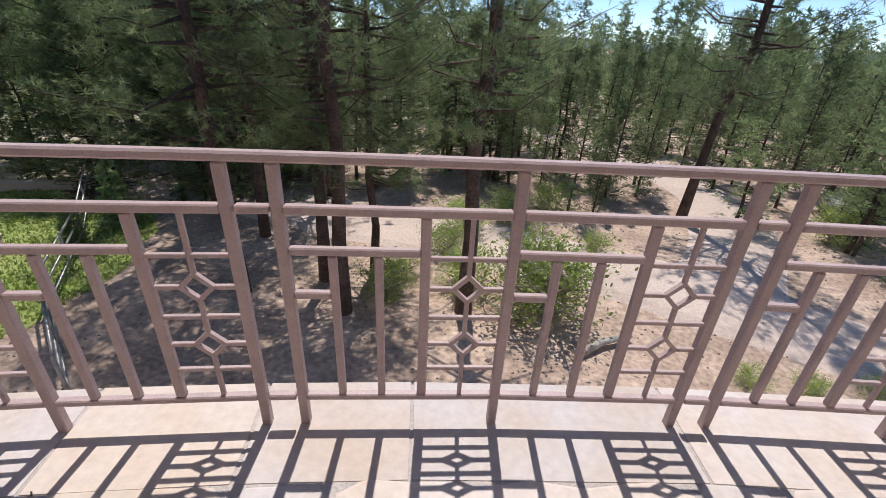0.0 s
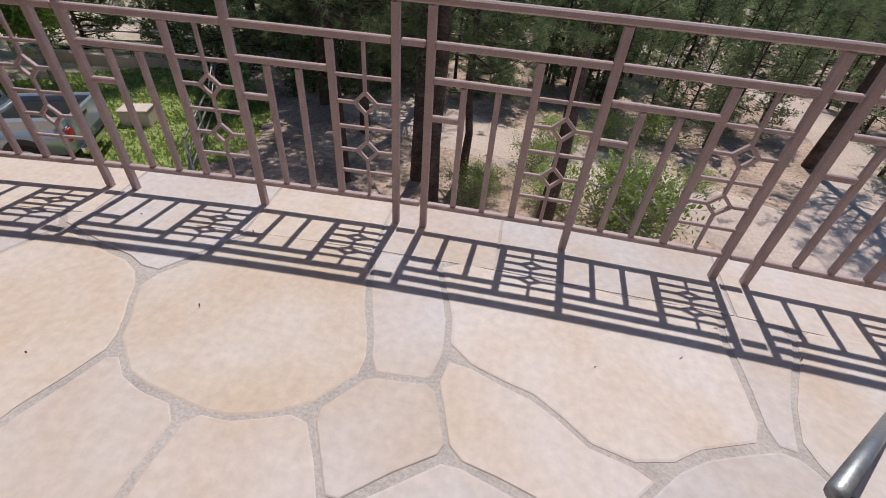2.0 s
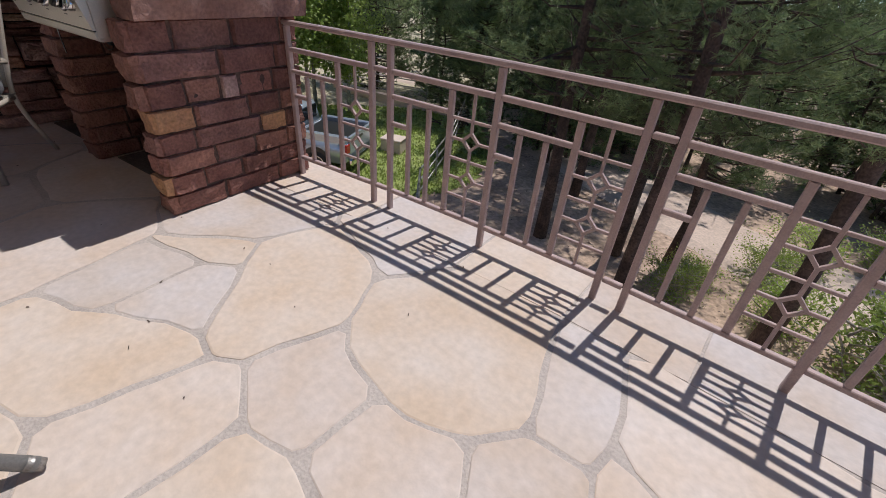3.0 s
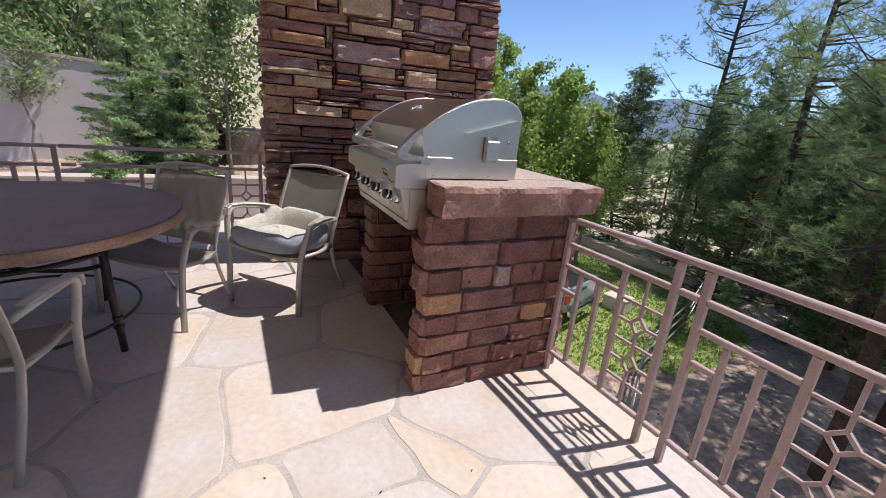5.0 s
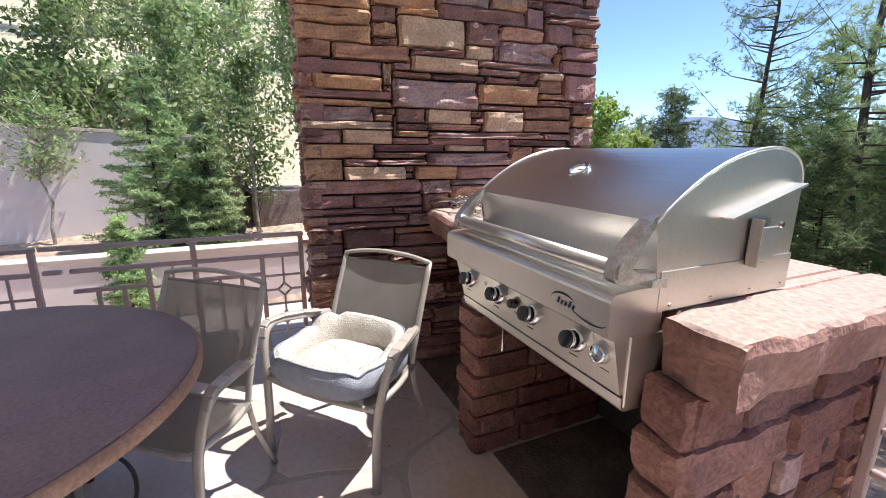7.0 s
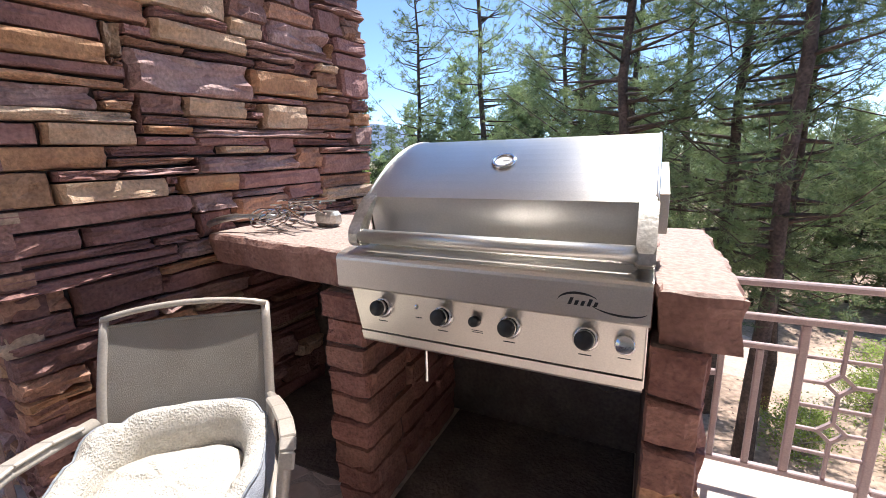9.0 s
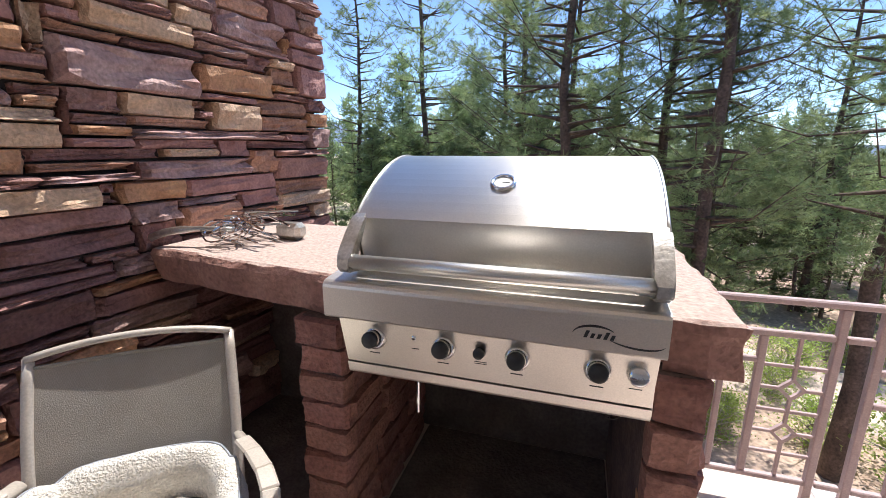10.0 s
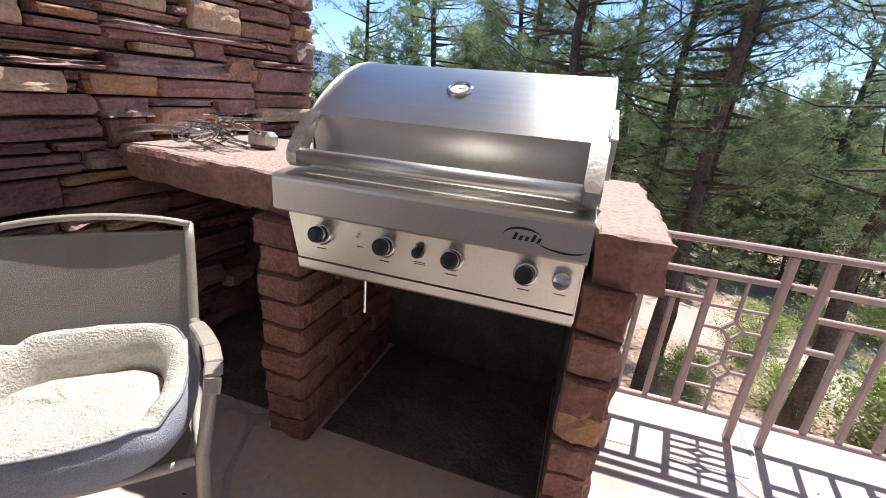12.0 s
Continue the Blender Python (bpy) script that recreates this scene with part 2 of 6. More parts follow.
# woven sling: real gaps between the threads would be under a millimetre, so the weave lets part of the light pass
M_SLING = surf("taupe mesh sling", (0.36, 0.33, 0.285), (0.31, 0.28, 0.24), 8, 0.7, 0.3, 0, 0, 300, False, 0.15)
_n, _l = M_SLING.node_tree.nodes, M_SLING.node_tree.links
_co = _n.new("ShaderNodeTexCoord")
_wv = _n.new("ShaderNodeTexChecker")
_wv.inputs["Scale"].default_value = 330
_tp = _n.new("ShaderNodeBsdfTransparent")
_tl = _n.new("ShaderNodeBsdfTranslucent")
_tl.inputs["Color"].default_value = (0.36, 0.32, 0.27, 1)
_m0, _m1 = _n.new("ShaderNodeMixShader"), _n.new("ShaderNodeMixShader")
_m0.inputs[0].default_value = 0.12
_mu = _n.new("ShaderNodeMath")
_mu.operation = "MULTIPLY"
_mu.inputs[1].default_value = 0.14
_l.new(_co.outputs["Object"], _wv.inputs["Vector"])
_l.new(_wv.outputs["Fac"], _mu.inputs[0])
_l.new(_mu.outputs["Value"], _m1.inputs[0])
_l.new(_n["Principled BSDF"].outputs[0], _m0.inputs[1])
_l.new(_tl.outputs[0], _m0.inputs[2])
_l.new(_m0.outputs[0], _m1.inputs[1])
_l.new(_tp.outputs[0], _m1.inputs[2])
_l.new(_m1.outputs[0], _n["Material Output"].inputs["Surface"])

# ---- mesh helpers ----


def mesh_of(name, bm, material, smooth=False):
    bmesh.ops.recalc_face_normals(bm, faces=bm.faces)
    me = bpy.data.meshes.new(name)
    bm.to_mesh(me)
    bm.free()
    me.materials.append(material)
    if smooth:
        me.polygons.foreach_set("use_smooth", [True] * len(me.polygons))
    return me


def raw_mesh(name, verts, faces, material):
    me = bpy.data.meshes.new(name)
    me.from_pydata(verts, [], faces)
    me.materials.append(material)
    me.update()
    return me


def part(name, bm, material, parent=None, label="", smooth=False):
    """One mesh object from a bmesh or a ready mesh, under its parent."""
    me = bm if isinstance(bm, bpy.types.Mesh) else mesh_of(name, bm, material, smooth)
    ob = new(name, me)
    if parent is not None:
        ob.parent = parent
    if label:
        tagged(ob, label)
    return ob


def thing(name, m, label, category, group="", kind=""):
    ob = new(name)
    ob.matrix_world = m
    return tagged(ob, label, category, group, kind)


def box(x0, x1, y0, y1, z0, z1, r=0.004, bm=None):
    """A box with chamfered edges."""
    bm = bm or bmesh.new()
    r = min(r, 0.45 * min(abs(x1 - x0), abs(y1 - y0), abs(z1 - z0)))
    vs = []
    for i in range(8):
        c = [(x0, x1)[i & 1], (y0, y1)[i >> 1 & 1], (z0, z1)[i >> 2 & 1]]
        s = [1 if i & 1 else -1, 1 if i >> 1 & 1 else -1, 1 if i >> 2 & 1 else -1]
        for k in range(3):
            vs.append(bm.verts.new([c[j] - (0 if j == k else s[j] * r) for j in range(3)]))
    bmesh.ops.convex_hull(bm, input=vs)
    return bm


def bar(p, q, w, h=None, bm=None, up=(0, 0, 1), r=0.003):
    """A square bar from p to q."""
    p, q = Vector(p), Vector(q)
    h = h or w
    d = (q - p)
    x = d.normalized()
    upv = Vector(up)
    if abs(x.dot(upv)) > 0.95:
        upv = Vector((0, 1, 0))
    y = upv.cross(x).normalized()
    z = x.cross(y)
    m = Matrix((x, y, z)).transposed().to_4x4()
    m.translation = p
    b2 = box(0, d.length, -w / 2, w / 2, -h / 2, h / 2, r)
    bmesh.ops.transform(b2, matrix=m, verts=b2.verts)
    if bm is None:
        return b2
    me = bpy.data.meshes.new("tmp")
    b2.to_mesh(me)
    b2.free()
    bm.from_mesh(me)
    bpy.data.meshes.remove(me)
    return bm


def tube(points, radius, sides=8, bm=None, closed=False, flat=1.0):
    """A round tube along points; radius may be a list; flat squeezes it across its second axis."""
    bm = bm or bmesh.new()
    pts = [Vector(p) for p in points]
    n = len(pts)
    rad = radius if isinstance(radius, (list, tuple)) else [radius] * n
    rings = []
    side = None
    for i, p in enumerate(pts):
        if closed:
            d = pts[(i + 1) % n] - pts[i - 1]
        else:
            d = pts[min(i + 1, n - 1)] - pts[max(i - 1, 0)]
        d.normalize()
        if side is None:
            side = d.orthogonal() if abs(d.z) > 0.95 else Vector((0, 0, 1)).cross(d)
        side = (side - d * side.dot(d)).normalized()
        other = d.cross(side)
        rings.append([bm.verts.new(p + rad[i] * (math.cos(a) * side + math.sin(a) * other * flat)) for a in [2 * math.pi * k / sides for k in range(sides)]])
    for i in range(n if closed else n - 1):
        a, b = rings[i], rings[(i + 1) % n]
        for k in range(sides):
            bm.faces.new((a[k], a[(k + 1) % sides], b[(k + 1) % sides], b[k]))
    if not closed:
        bm.faces.new(rings[0][::-1])
        bm.faces.new(rings[-1])
    return bm


def lathe(profile, sides=32, bm=None, m=None):
    """Turns (radius, z) points round the z axis."""
    bm = bm or bmesh.new()
    rings = []
    for r, z in profile:
        if r < 1e-5:
            rings.append([bm.verts.new((0, 0, z))])
        else:
            rings.append([bm.verts.new((r * math.cos(2 * math.pi * k / sides), r * math.sin(2 * math.pi * k / sides), z)) for k in range(sides)])
    for a, b in zip(rings, rings[1:]):
        for k in range(sides):
            k2 = (k + 1) % sides
            f = [a[k % len(a)], a[k2 % len(a)], b[k2 % len(b)], b[k % len(b)]]
            f = list(dict.fromkeys(f))
            if len(f) > 2:
                bm.faces.new(f)
    if m is not None:
        bmesh.ops.transform(bm, matrix=m, verts=bm.verts)
    return bm


def bezier(p0, p1, p2, p3, n=8):
    out = []
    for i in range(n + 1):
        t = i / n
        out.append(Vector(p0) * (1 - t) ** 3 + Vector(p1) * 3 * t * (1 - t) ** 2 + Vector(p2) * 3 * t * t * (1 - t) + Vector(p3) * t ** 3)
    return out


def step(a, b, x):
    t = min(1, max(0, (x - a) / (b - a)))
    return t * t * (3 - 2 * t)


def prism(profile, x0, x1, bm=None):
    """A solid whose (y, z) outline runs from x0 to x1."""
    bm = bm or bmesh.new()
    a = [bm.verts.new((x0, y, z)) for y, z in profile]
    b = [bm.verts.new((x1, y, z)) for y, z in profile]
    k = len(profile)
    for i in range(k):
        bm.faces.new((a[i], a[(i + 1) % k], b[(i + 1) % k], b[i]))
    bm.faces.new(a)
    bm.faces.new(b[::-1])
    return bm


# ---- ground ----
YARD = -1.0
FIELD = -4.3


def ground_z(x, y):
    d = math.hypot(x, y)
    front = FIELD - 0.05 * max(0, min(d, 320) - 22)
    left = step(3.5, -0.5, y) * step(-4.6, -6.2, x)
    z = front + (YARD - front) * left
    z += left * (0.75 * step(-9.7, -10.0, x) + 0.75 * step(-11.9, -12.2, x))
    z += step(16, 5, y) * 0.40 * max(0, min(-12.5 - x, 60)) * step(-12.5, -20, x)
    z += 0.16 * noise.noise((x * 0.25, y * 0.25, 0)) * step(3, 9, d) + 0.5 * noise.noise((x * 0.04, y * 0.04, 3)) * step(15, 60, d)
    return z


def axis(limit, fine, grow):
    out, v, s = [0.0], 0.0, fine
    while v < limit:
        if v > 26:
            s *= grow
        v += s
        out.append(v)
    return [-a for a in out[:0:-1]] + out


gx = axis(2500, 0.8, 1.18)
gv = [(x, y, ground_z(x, y)) for y in gx for x in gx]
gn = len(gx)
gf = [(j * gn + i, j * gn + i + 1, (j + 1) * gn + i + 1, (j + 1) * gn + i) for j in range(gn - 1) for i in range(gn - 1)]
ground = part("ground", raw_mesh("ground", gv, gf, M_DIRT), None)
tagged(ground, "dry dirt slope strewn with brown pine needles", "ground", kind="structure")


def ribbon(name, pts, width, lift, material, label, category):
    """A strip of paving that follows the ground."""
    fine = []
    P = [Vector((*p, 0)) for p in pts]
    P = [2 * P[0] - P[1]] + P + [2 * P[-1] - P[-2]]
    for i in range(1, len(P) - 2):
        for k in range(10):
            t = k / 10
            fine.append(0.5 * ((2 * P[i]) + (P[i + 1] - P[i - 1]) * t + (2 * P[i - 1] - 5 * P[i] + 4 * P[i + 1] - P[i + 2]) * t * t + (3 * P[i] - P[i - 1] - 3 * P[i + 1] + P[i + 2]) * t ** 3))
    verts, faces = [], []
    rows = 7
    for i, p in enumerate(fine):
        d = (fine[min(i + 1, len(fine) - 1)] - fine[max(i - 1, 0)]).normalized()
        nrm = Vector((-d.y, d.x, 0))
        w = width * (1 + 0.12 * noise.noise((p.x * 0.5, p.y * 0.5, 7)))
        for j in range(rows):
            q = p + nrm * w * (j / (rows - 1) - 0.5)
            edge = lift if 0 < j < rows - 1 else -0.06
            verts.append((q.x, q.y, ground_z(q.x, q.y) + edge))
    for i in range(len(fine) - 1):
        for j in range(rows - 1):
            a = i * rows + j
            faces.append((a, a + 1, a + rows + 1, a + rows))
    ob = part(name, raw_mesh(name, verts, faces, material), None)
    return tagged(ob, label, category, kind="structure")


ribbon("road", [(17, 1.5), (11, 5.2), (7.3, 8.2), (3.4, 10.6), (-1, 12.4), (-7, 15), (-14, 19), (-24, 21)], 3.4, 0.08, M_ROAD, "pale sandy concrete driveway curving below the deck", "driveway")
ribbon("road_2", [(7.6, 8.6), (10.2, 12), (11.8, 16), (11.5, 22), (8, 31), (-4, 38)], 3.2, 0.07, M_ROAD, "pale driveway branch running off among the pines", "driveway")

# lawn below the deck: soil sheet and blades
lawn = thing("lawn", pose(-11.2, 9.6, 0), "bright green lawn below the deck beside a pipe fence", "lawn", kind="stuff")
rng = random.Random(4)


def in_lawn(x, y):
    q = ((x + 11.6) * 0.78 + (y - 10.2) * 0.62, -(x + 11.6) * 0.62 + (y - 10.2) * 0.78)
    return (q[0] / 3.9) ** 2 + (q[1] / 4.8) ** 2 < 1 + 0.25 * noise.noise((x * 0.4, y * 0.4, 1)) and x < -6.8


lv, lf = [], []
for _ in range(30000):
    x, y = rng.uniform(-17, -5), rng.uniform(3, 17)
    if not in_lawn(x, y):
        continue
    z = ground_z(x, y) - 0.01
    a = rng.uniform(0, 6.28)
    h, w = rng.uniform(0.05, 0.15), rng.uniform(0.03, 0.06)
    i = len(lv)
    lv += [(x + 11.2 - w * math.cos(a), y - 9.6 - w * math.sin(a), z), (x + 11.2 + w * math.cos(a), y - 9.6 + w * math.sin(a), z), (x + 11.2 + rng.uniform(-0.05, 0.05), y - 9.6 + rng.uniform(-0.05, 0.05), z + h)]
    lf.append((i, i + 1, i + 2))
tagged(part("grass_blades", raw_mesh("grass_blades", lv, lf, M_GRASS), None, lawn), kind="stuff")
sv, sf = [], []
for j in range(40):
    for i in range(40):
        x, y = -17 + i * 0.3, 3.5 + j * 0.35
        if in_lawn(x + 0.15, y + 0.17):
            k = len(sv)
            sv += [(X + 11.2, Y - 9.6, ground_z(X, Y) + 0.02) for X, Y in ((x, y), (x + 0.3, y), (x + 0.3, y + 0.35), (x, y + 0.35))]
            sf.append((k, k + 1, k + 2, k + 3))
part("turf", raw_mesh("turf", sv, sf, M_GRASS), None, lawn)

# ---- deck ----
RX, RY, RR = -0.4, -17.4, 18.5          # centre and radius of the curved deck edge, on the line of the posts


def arc(s, off=0.0):
    """Place and heading at s metres along the post line from the middle of the deck edge."""
    a = s / RR
    return RX + (RR + off) * math.sin(a), RY + (RR + off) * math.cos(a), -math.degrees(a)


def sector(name, inner, outer, s0, s1, z0, z1, material, n=40):
    """A curved slab that follows the deck edge; inner and outer are distances from the post line."""
    bm = bmesh.new()
    rows = []
    for i in range(n + 1):
        s = s0 + (s1 - s0) * i / n
        xi, yi, _ = arc(s, inner)
        xo, yo, _ = arc(s, outer)
        rows.append([bm.verts.new(p) for p in ((xi, yi, z0), (xo, yo, z0), (xo, yo, z1), (xi, yi, z1))])
    for a, b in zip(rows, rows[1:]):
        for k in range(4):
            bm.faces.new((a[k], a[(k + 1) % 4], b[(k + 1) % 4], b[k]))
    bm.faces.new(rows[0])
    bm.faces.new(rows[-1][::-1])
    return part(name, bm, material)


floor = sector("floor", -6.0, 0.17, -4.95, 6.0, -0.30, -0.0028, M_MORTAR)
part("deck_bed", box(-5.34, 6.0, -5.2, 0.05, -0.30, -0.006), M_MORTAR, floor)
tagged(floor, "cream flagstone deck floor with grey mortar joints", "floor", kind="structure")
tagged(sector("wall_deck_base", -0.6, 0.05, -4.9, 5.9, -6.5, -0.31, M_STUCCO), "plain stucco wall carrying the deck", "wall", kind="structure")
bm = box(-5.3, 6.0, -5.2, -4.9, 0.0, 3.1)
tagged(part("wall_house", bm, M_CEIL), "plain pink stucco house wall behind the deck", "wall", kind="structure")
bm = box(5.6, 5.9, -4.88, -1.4, 0.0, 3.1)
tagged(part("wall_side", bm, M_STUCCO), "plain stucco wall at the deck's far end", "wall", kind="structure")

# roof over the back of the deck; its curved edge throws the shade line on the floor
bm = bmesh.new()
rows = []
for i in range(41):
    x = -5.35 + 11.4 * i / 40
    ye = 0.485 - (x + 0.4) ** 2 / 50
    rows.append([bm.verts.new(p) for p in ((x, -5.2, 3.12), (x, ye, 3.12), (x, ye, 3.4), (x, -5.2, 3.4))])
for a, b in zip(rows, rows[1:]):
    for k in range(4):
        bm.faces.new((a[k], a[(k + 1) % 4], b[(k + 1) % 4], b[k]))
bm.faces.new(rows[0])
bm.faces.new(rows[-1][::-1])
tagged(part("ceiling", bm, M_CEIL), "plain roof over the back of the deck", "ceiling", kind="structure")

# ---- railing ----
HALF, GAP = 0.648, 0.13
POST, BARW, THIN = 0.031, 0.024, 0.014


def half_bay(rail, L, m, first, last):
    """One half of a railing panel: bars, lattice with two diamonds and its posts, each a part of its own."""
    def put(name, bm):
        bmesh.ops.transform(bm, matrix=m, verts=bm.verts)
        part(name, bm, M_RAIL, rail)
    e = POST / 2
    b1, b2, bb, th = L * 0.205, L * 0.405, L * 0.61, L * 0.81
    if first:
        put("post", box(-e, e, -e, e, -0.004, 0.919))
    if last:
        put("post", box(L - e, L + e, -e, e, -0.004, 0.919))
    put("second_rail", box(e, L - e, -0.014, 0.014, 0.780, 0.806))
    put("bottom_rail", box(e, L - e, -0.014, 0.014, 0.110, 0.134))
    w = BARW / 2
    put("third_rail", box(e, bb - w, -w, w, 0.658, 0.682))
    put("short_rail", box(e, b1 - w, -w, w, 0.513, 0.537))
    put("baluster", box(b1 - w, b1 + w, -w, w, 0.135, 0.657))
    put("baluster", box(b2 - w, b2 + w, -w, w, 0.135, 0.657))
    put("baluster", box(bb - w - 0.003, bb + w + 0.003, -w, w, 0.135, 0.779))
    t = THIN / 2
    x0, x1 = bb + w + 0.003, L - e
    dh, dw = 0.047, 0.048
    for a, b in ((0.135, 0.345 - dh), (0.345 + dh, 0.55 - dh), (0.55 + dh, 0.779)):
        put("lattice_bar", box(th - t, th + t, -t, t, a, b, 0.002))
    for z in (0.245, 0.447, 0.652):
        put("lattice_bar", box(x0, th - t, -t, t, z - t, z + t, 0.002))
        put("lattice_bar", box(th + t, x1, -t, t, z - t, z + t, 0.002))
    for z in (0.345, 0.55):
        put("lattice_bar", box(x0, th - dw, -t, t, z - t, z + t, 0.002))
        put("lattice_bar", box(th + dw, x1, -t, t, z - t, z + t, 0.002))
        bm = bmesh.new()
        ring = []
        for dx, dz in ((-dw, 0), (0, dh), (dw, 0), (0, -dh)):
            k = 0.72
            ring.append([bm.verts.new((th + dx * f, yy, z + dz * f)) for f, yy in ((1.12, -t), (k, -t), (k, t), (1.12, t))])
        for i in range(4):
            a, b = ring[i], ring[(i + 1) % 4]
            for k in range(4):
                bm.faces.new((a[k], a[(k + 1) % 4], b[(k + 1) % 4], b[k]))
        put("diamond", bm)


RAIL_LABEL = "mauve-brown painted steel railing panel with diamond lattice"


def chord(s0, s1):
    x0, y0, _ = arc(s0)
    x1, y1, _ = arc(s1)
    return pose(x0, y0, 0, 0, 0, math.degrees(math.atan2(y1 - y0, x1 - x0))), math.hypot(x1 - x0, y1 - y0)


def top_rail(rail, m, x0, x1):
    bm = box(x0, x1, -0.018, 0.018, 0.920, 0.947, 0.005)
    bmesh.ops.transform(bm, matrix=m, verts=bm.verts)
    part("top_rail", bm, M_RAIL, rail)


def arc_rail(rail, s0, s1, z0, z1, half):
    """A rail that follows the deck's curve."""
    bm = bmesh.new()
    rows = []
    for i in range(11):
        s = s0 + (s1 - s0) * i / 10
        ring = []
        for off, z in ((-half, z0 + 0.006), (-half + 0.006, z0), (half - 0.006, z0), (half, z0 + 0.006), (half, z1 - 0.006), (half - 0.006, z1), (-half + 0.006, z1), (-half, z1 - 0.006)):
            x, y, _ = arc(s, off)
            ring.append(bm.verts.new((x, y, z)))
        rows.append(ring)
    for a, b in zip(rows, rows[1:]):
        for k in range(8):
            bm.faces.new((a[k], a[(k + 1) % 8], b[(k + 1) % 8], b[k]))
    bm.faces.new(rows[0])
    bm.faces.new(rows[-1][::-1])
    part("top_rail", bm, M_RAIL, rail)


PERIOD = 2 * HALF + GAP
S_MID = 0.42                                   # a single post stands here
for k in range(-1, 4):
    c = S_MID + k * PERIOD
    x, y, _ = arc(c)
    rail = thing("railing", Matrix(), RAIL_LABEL, "railing", "railing panels along the deck edge")
    m, L = chord(c - HALF, c)
    half_bay(rail, L, m, True, True)
    m, L = chord(c, c + HALF)
    half_bay(rail, L, m, False, True)
    arc_rail(rail, c - HALF - 0.02, c + HALF + GAP - 0.0205, 0.920, 0.947, 0.018)
    m, L = chord(c + HALF, c + HALF + GAP)
    for z in (0.793, 0.122):
        bm = box(0.02, L - 0.021, -0.014, 0.014, z - 0.012, z + 0.012)
        bmesh.ops.transform(bm, matrix=m, verts=bm.verts)
        part("link_bar", bm, M_RAIL, rail)
# half panel that ends at the grill island
c = S_MID - PERIOD - HALF - GAP
rail = thing("railing", Matrix(), "mauve-brown steel railing end panel against the stone island", "railing", "railing panels along the deck edge")
m, L = chord(c - HALF, c)
half_bay(rail, L, m, True, True)
arc_rail(rail, c - HALF - 0.02, c + GAP - 0.0205, 0.920, 0.947, 0.018)
m, L = chord(c, c + GAP)
for z0, z1 in ((0.780, 0.806), (0.110, 0.134)):
    bm = box(0.021, L - 0.021, -0.014, 0.014, z0, z1)
    bmesh.ops.transform(bm, matrix=m, verts=bm.verts)
    part("link_bar", bm, M_RAIL, rail)

# railing on the yard side, from the tall pillar backwards
for k in range(3):
    rail = thing("railing", Matrix(), "mauve-brown steel railing panel facing the hillside", "railing", "railing panels on the yard side")
    y0 = -0.71 - k * PERIOD
    base = pose(-5.185 + 0.085 * (k * PERIOD), y0, 0, 0, 0, -86)
    for j, (st, first) in enumerate(((0.0, True), (HALF, False))):
        mm = base @ pose(0 if j == 0 else HALF, 0, 0)
        # mirrored, so that the lattice stands by the pillar
        half_bay(rail, HALF, mm @ pose(HALF, 0, 0, 0, 0, 180), j == 0 or first, j == 0)
    top_rail(rail, base, -0.02, 2 * HALF + 0.02)
    for z0, z1 in ((0.920, 0.947), (0.780, 0.806), (0.110, 0.134)):
        bm = box(2 * HALF + 0.021, 2 * HALF + GAP - 0.021, -0.014, 0.014, z0, z1)
        bmesh.ops.transform(bm, matrix=base, verts=bm.verts)
        part("link_bar", bm, M_RAIL, rail)

# ---- rough stones ----
rng = random.Random(11)


def rough_block(seed, rough, n=3):
    """A unit block (centre 0, front towards -y) with a split, uneven face."""
    r = random.Random(seed)
    bm = bmesh.new()
    grid = {}
    ph = r.uniform(0, 50)
    knots = [0.0, 0.045] + [0.045 + 0.91 * k / (n - 1) for k in range(1, n - 1)] + [0.955, 1.0]
    n = len(knots) - 1
    for j in range(n + 1):
        for i in range(n + 1):
            u, v = knots[i], knots[j]
            edge = i in (0, n) or j in (0, n)
            y = -0.5 + (0.26 if edge else 0.0) + rough * (noise.noise((u * 3.1 + ph, v * 1.9, ph)) * 1.1 + 0.5 * noise.noise((u * 7 + ph, v * 4, ph)))
            x = u - 0.5 + (0.0 if i in (0, n) else 0.012 * r.uniform(-1, 1))
            z = v - 0.5 + (0.0 if j in (0, n) else 0.03 * r.uniform(-1, 1))
            if i in (0, n):
                x += 0.010 * r.uniform(-1, 1)
            if j in (0, n):
                z += 0.03 * noise.noise((u * 2.5 + ph, j, 5))
            grid[i, j] = bm.verts.new((x, y, z))
    for j in range(n):
        for i in range(n):
            bm.faces.new((grid[i, j], grid[i + 1, j], grid[i + 1, j + 1], grid[i, j + 1]))
    rim = [grid[i, 0] for i in range(n + 1)] + [grid[n, j] for j in range(1, n + 1)] + [grid[i, n] for i in range(n - 1, -1, -1)] + [grid[0, j] for j in range(n - 1, 0, -1)]
    back = [bm.verts.new((v.co.x, 0.5, v.co.z)) for v in rim]
    for i in range(len(rim)):
        k = (i + 1) % len(rim)
        bm.faces.new((rim[i], rim[k], back[k], back[i]))
    return bm


LEDGE = [mesh_of("ledge_stone", rough_block(s, 0.34, 5), M_LEDGE) for s in range(18)]
LEDGE_D = [mesh_of("ledge_stone", rough_block(30 + s, 0.16, 5), M_MAROON) for s in range(6)]
LEDGE_O = [mesh_of("ledge_stone", rough_block(40 + s, 0.26, 5), M_ORANGE) for s in range(5)]
LEDGE_M = [mesh_of("ledge_stone", rough_block(50 + s, 0.62, 6), M_MAUVE) for s in range(3)]
LEDGE_T = [mesh_of("ledge_stone", rough_block(60 + s, 0.20, 5), M_TAN) for s in range(4)]
PIER = [mesh_of("pier_stone", rough_block(100 + s, 0.20, 5), M_PIER) for s in range(16)]
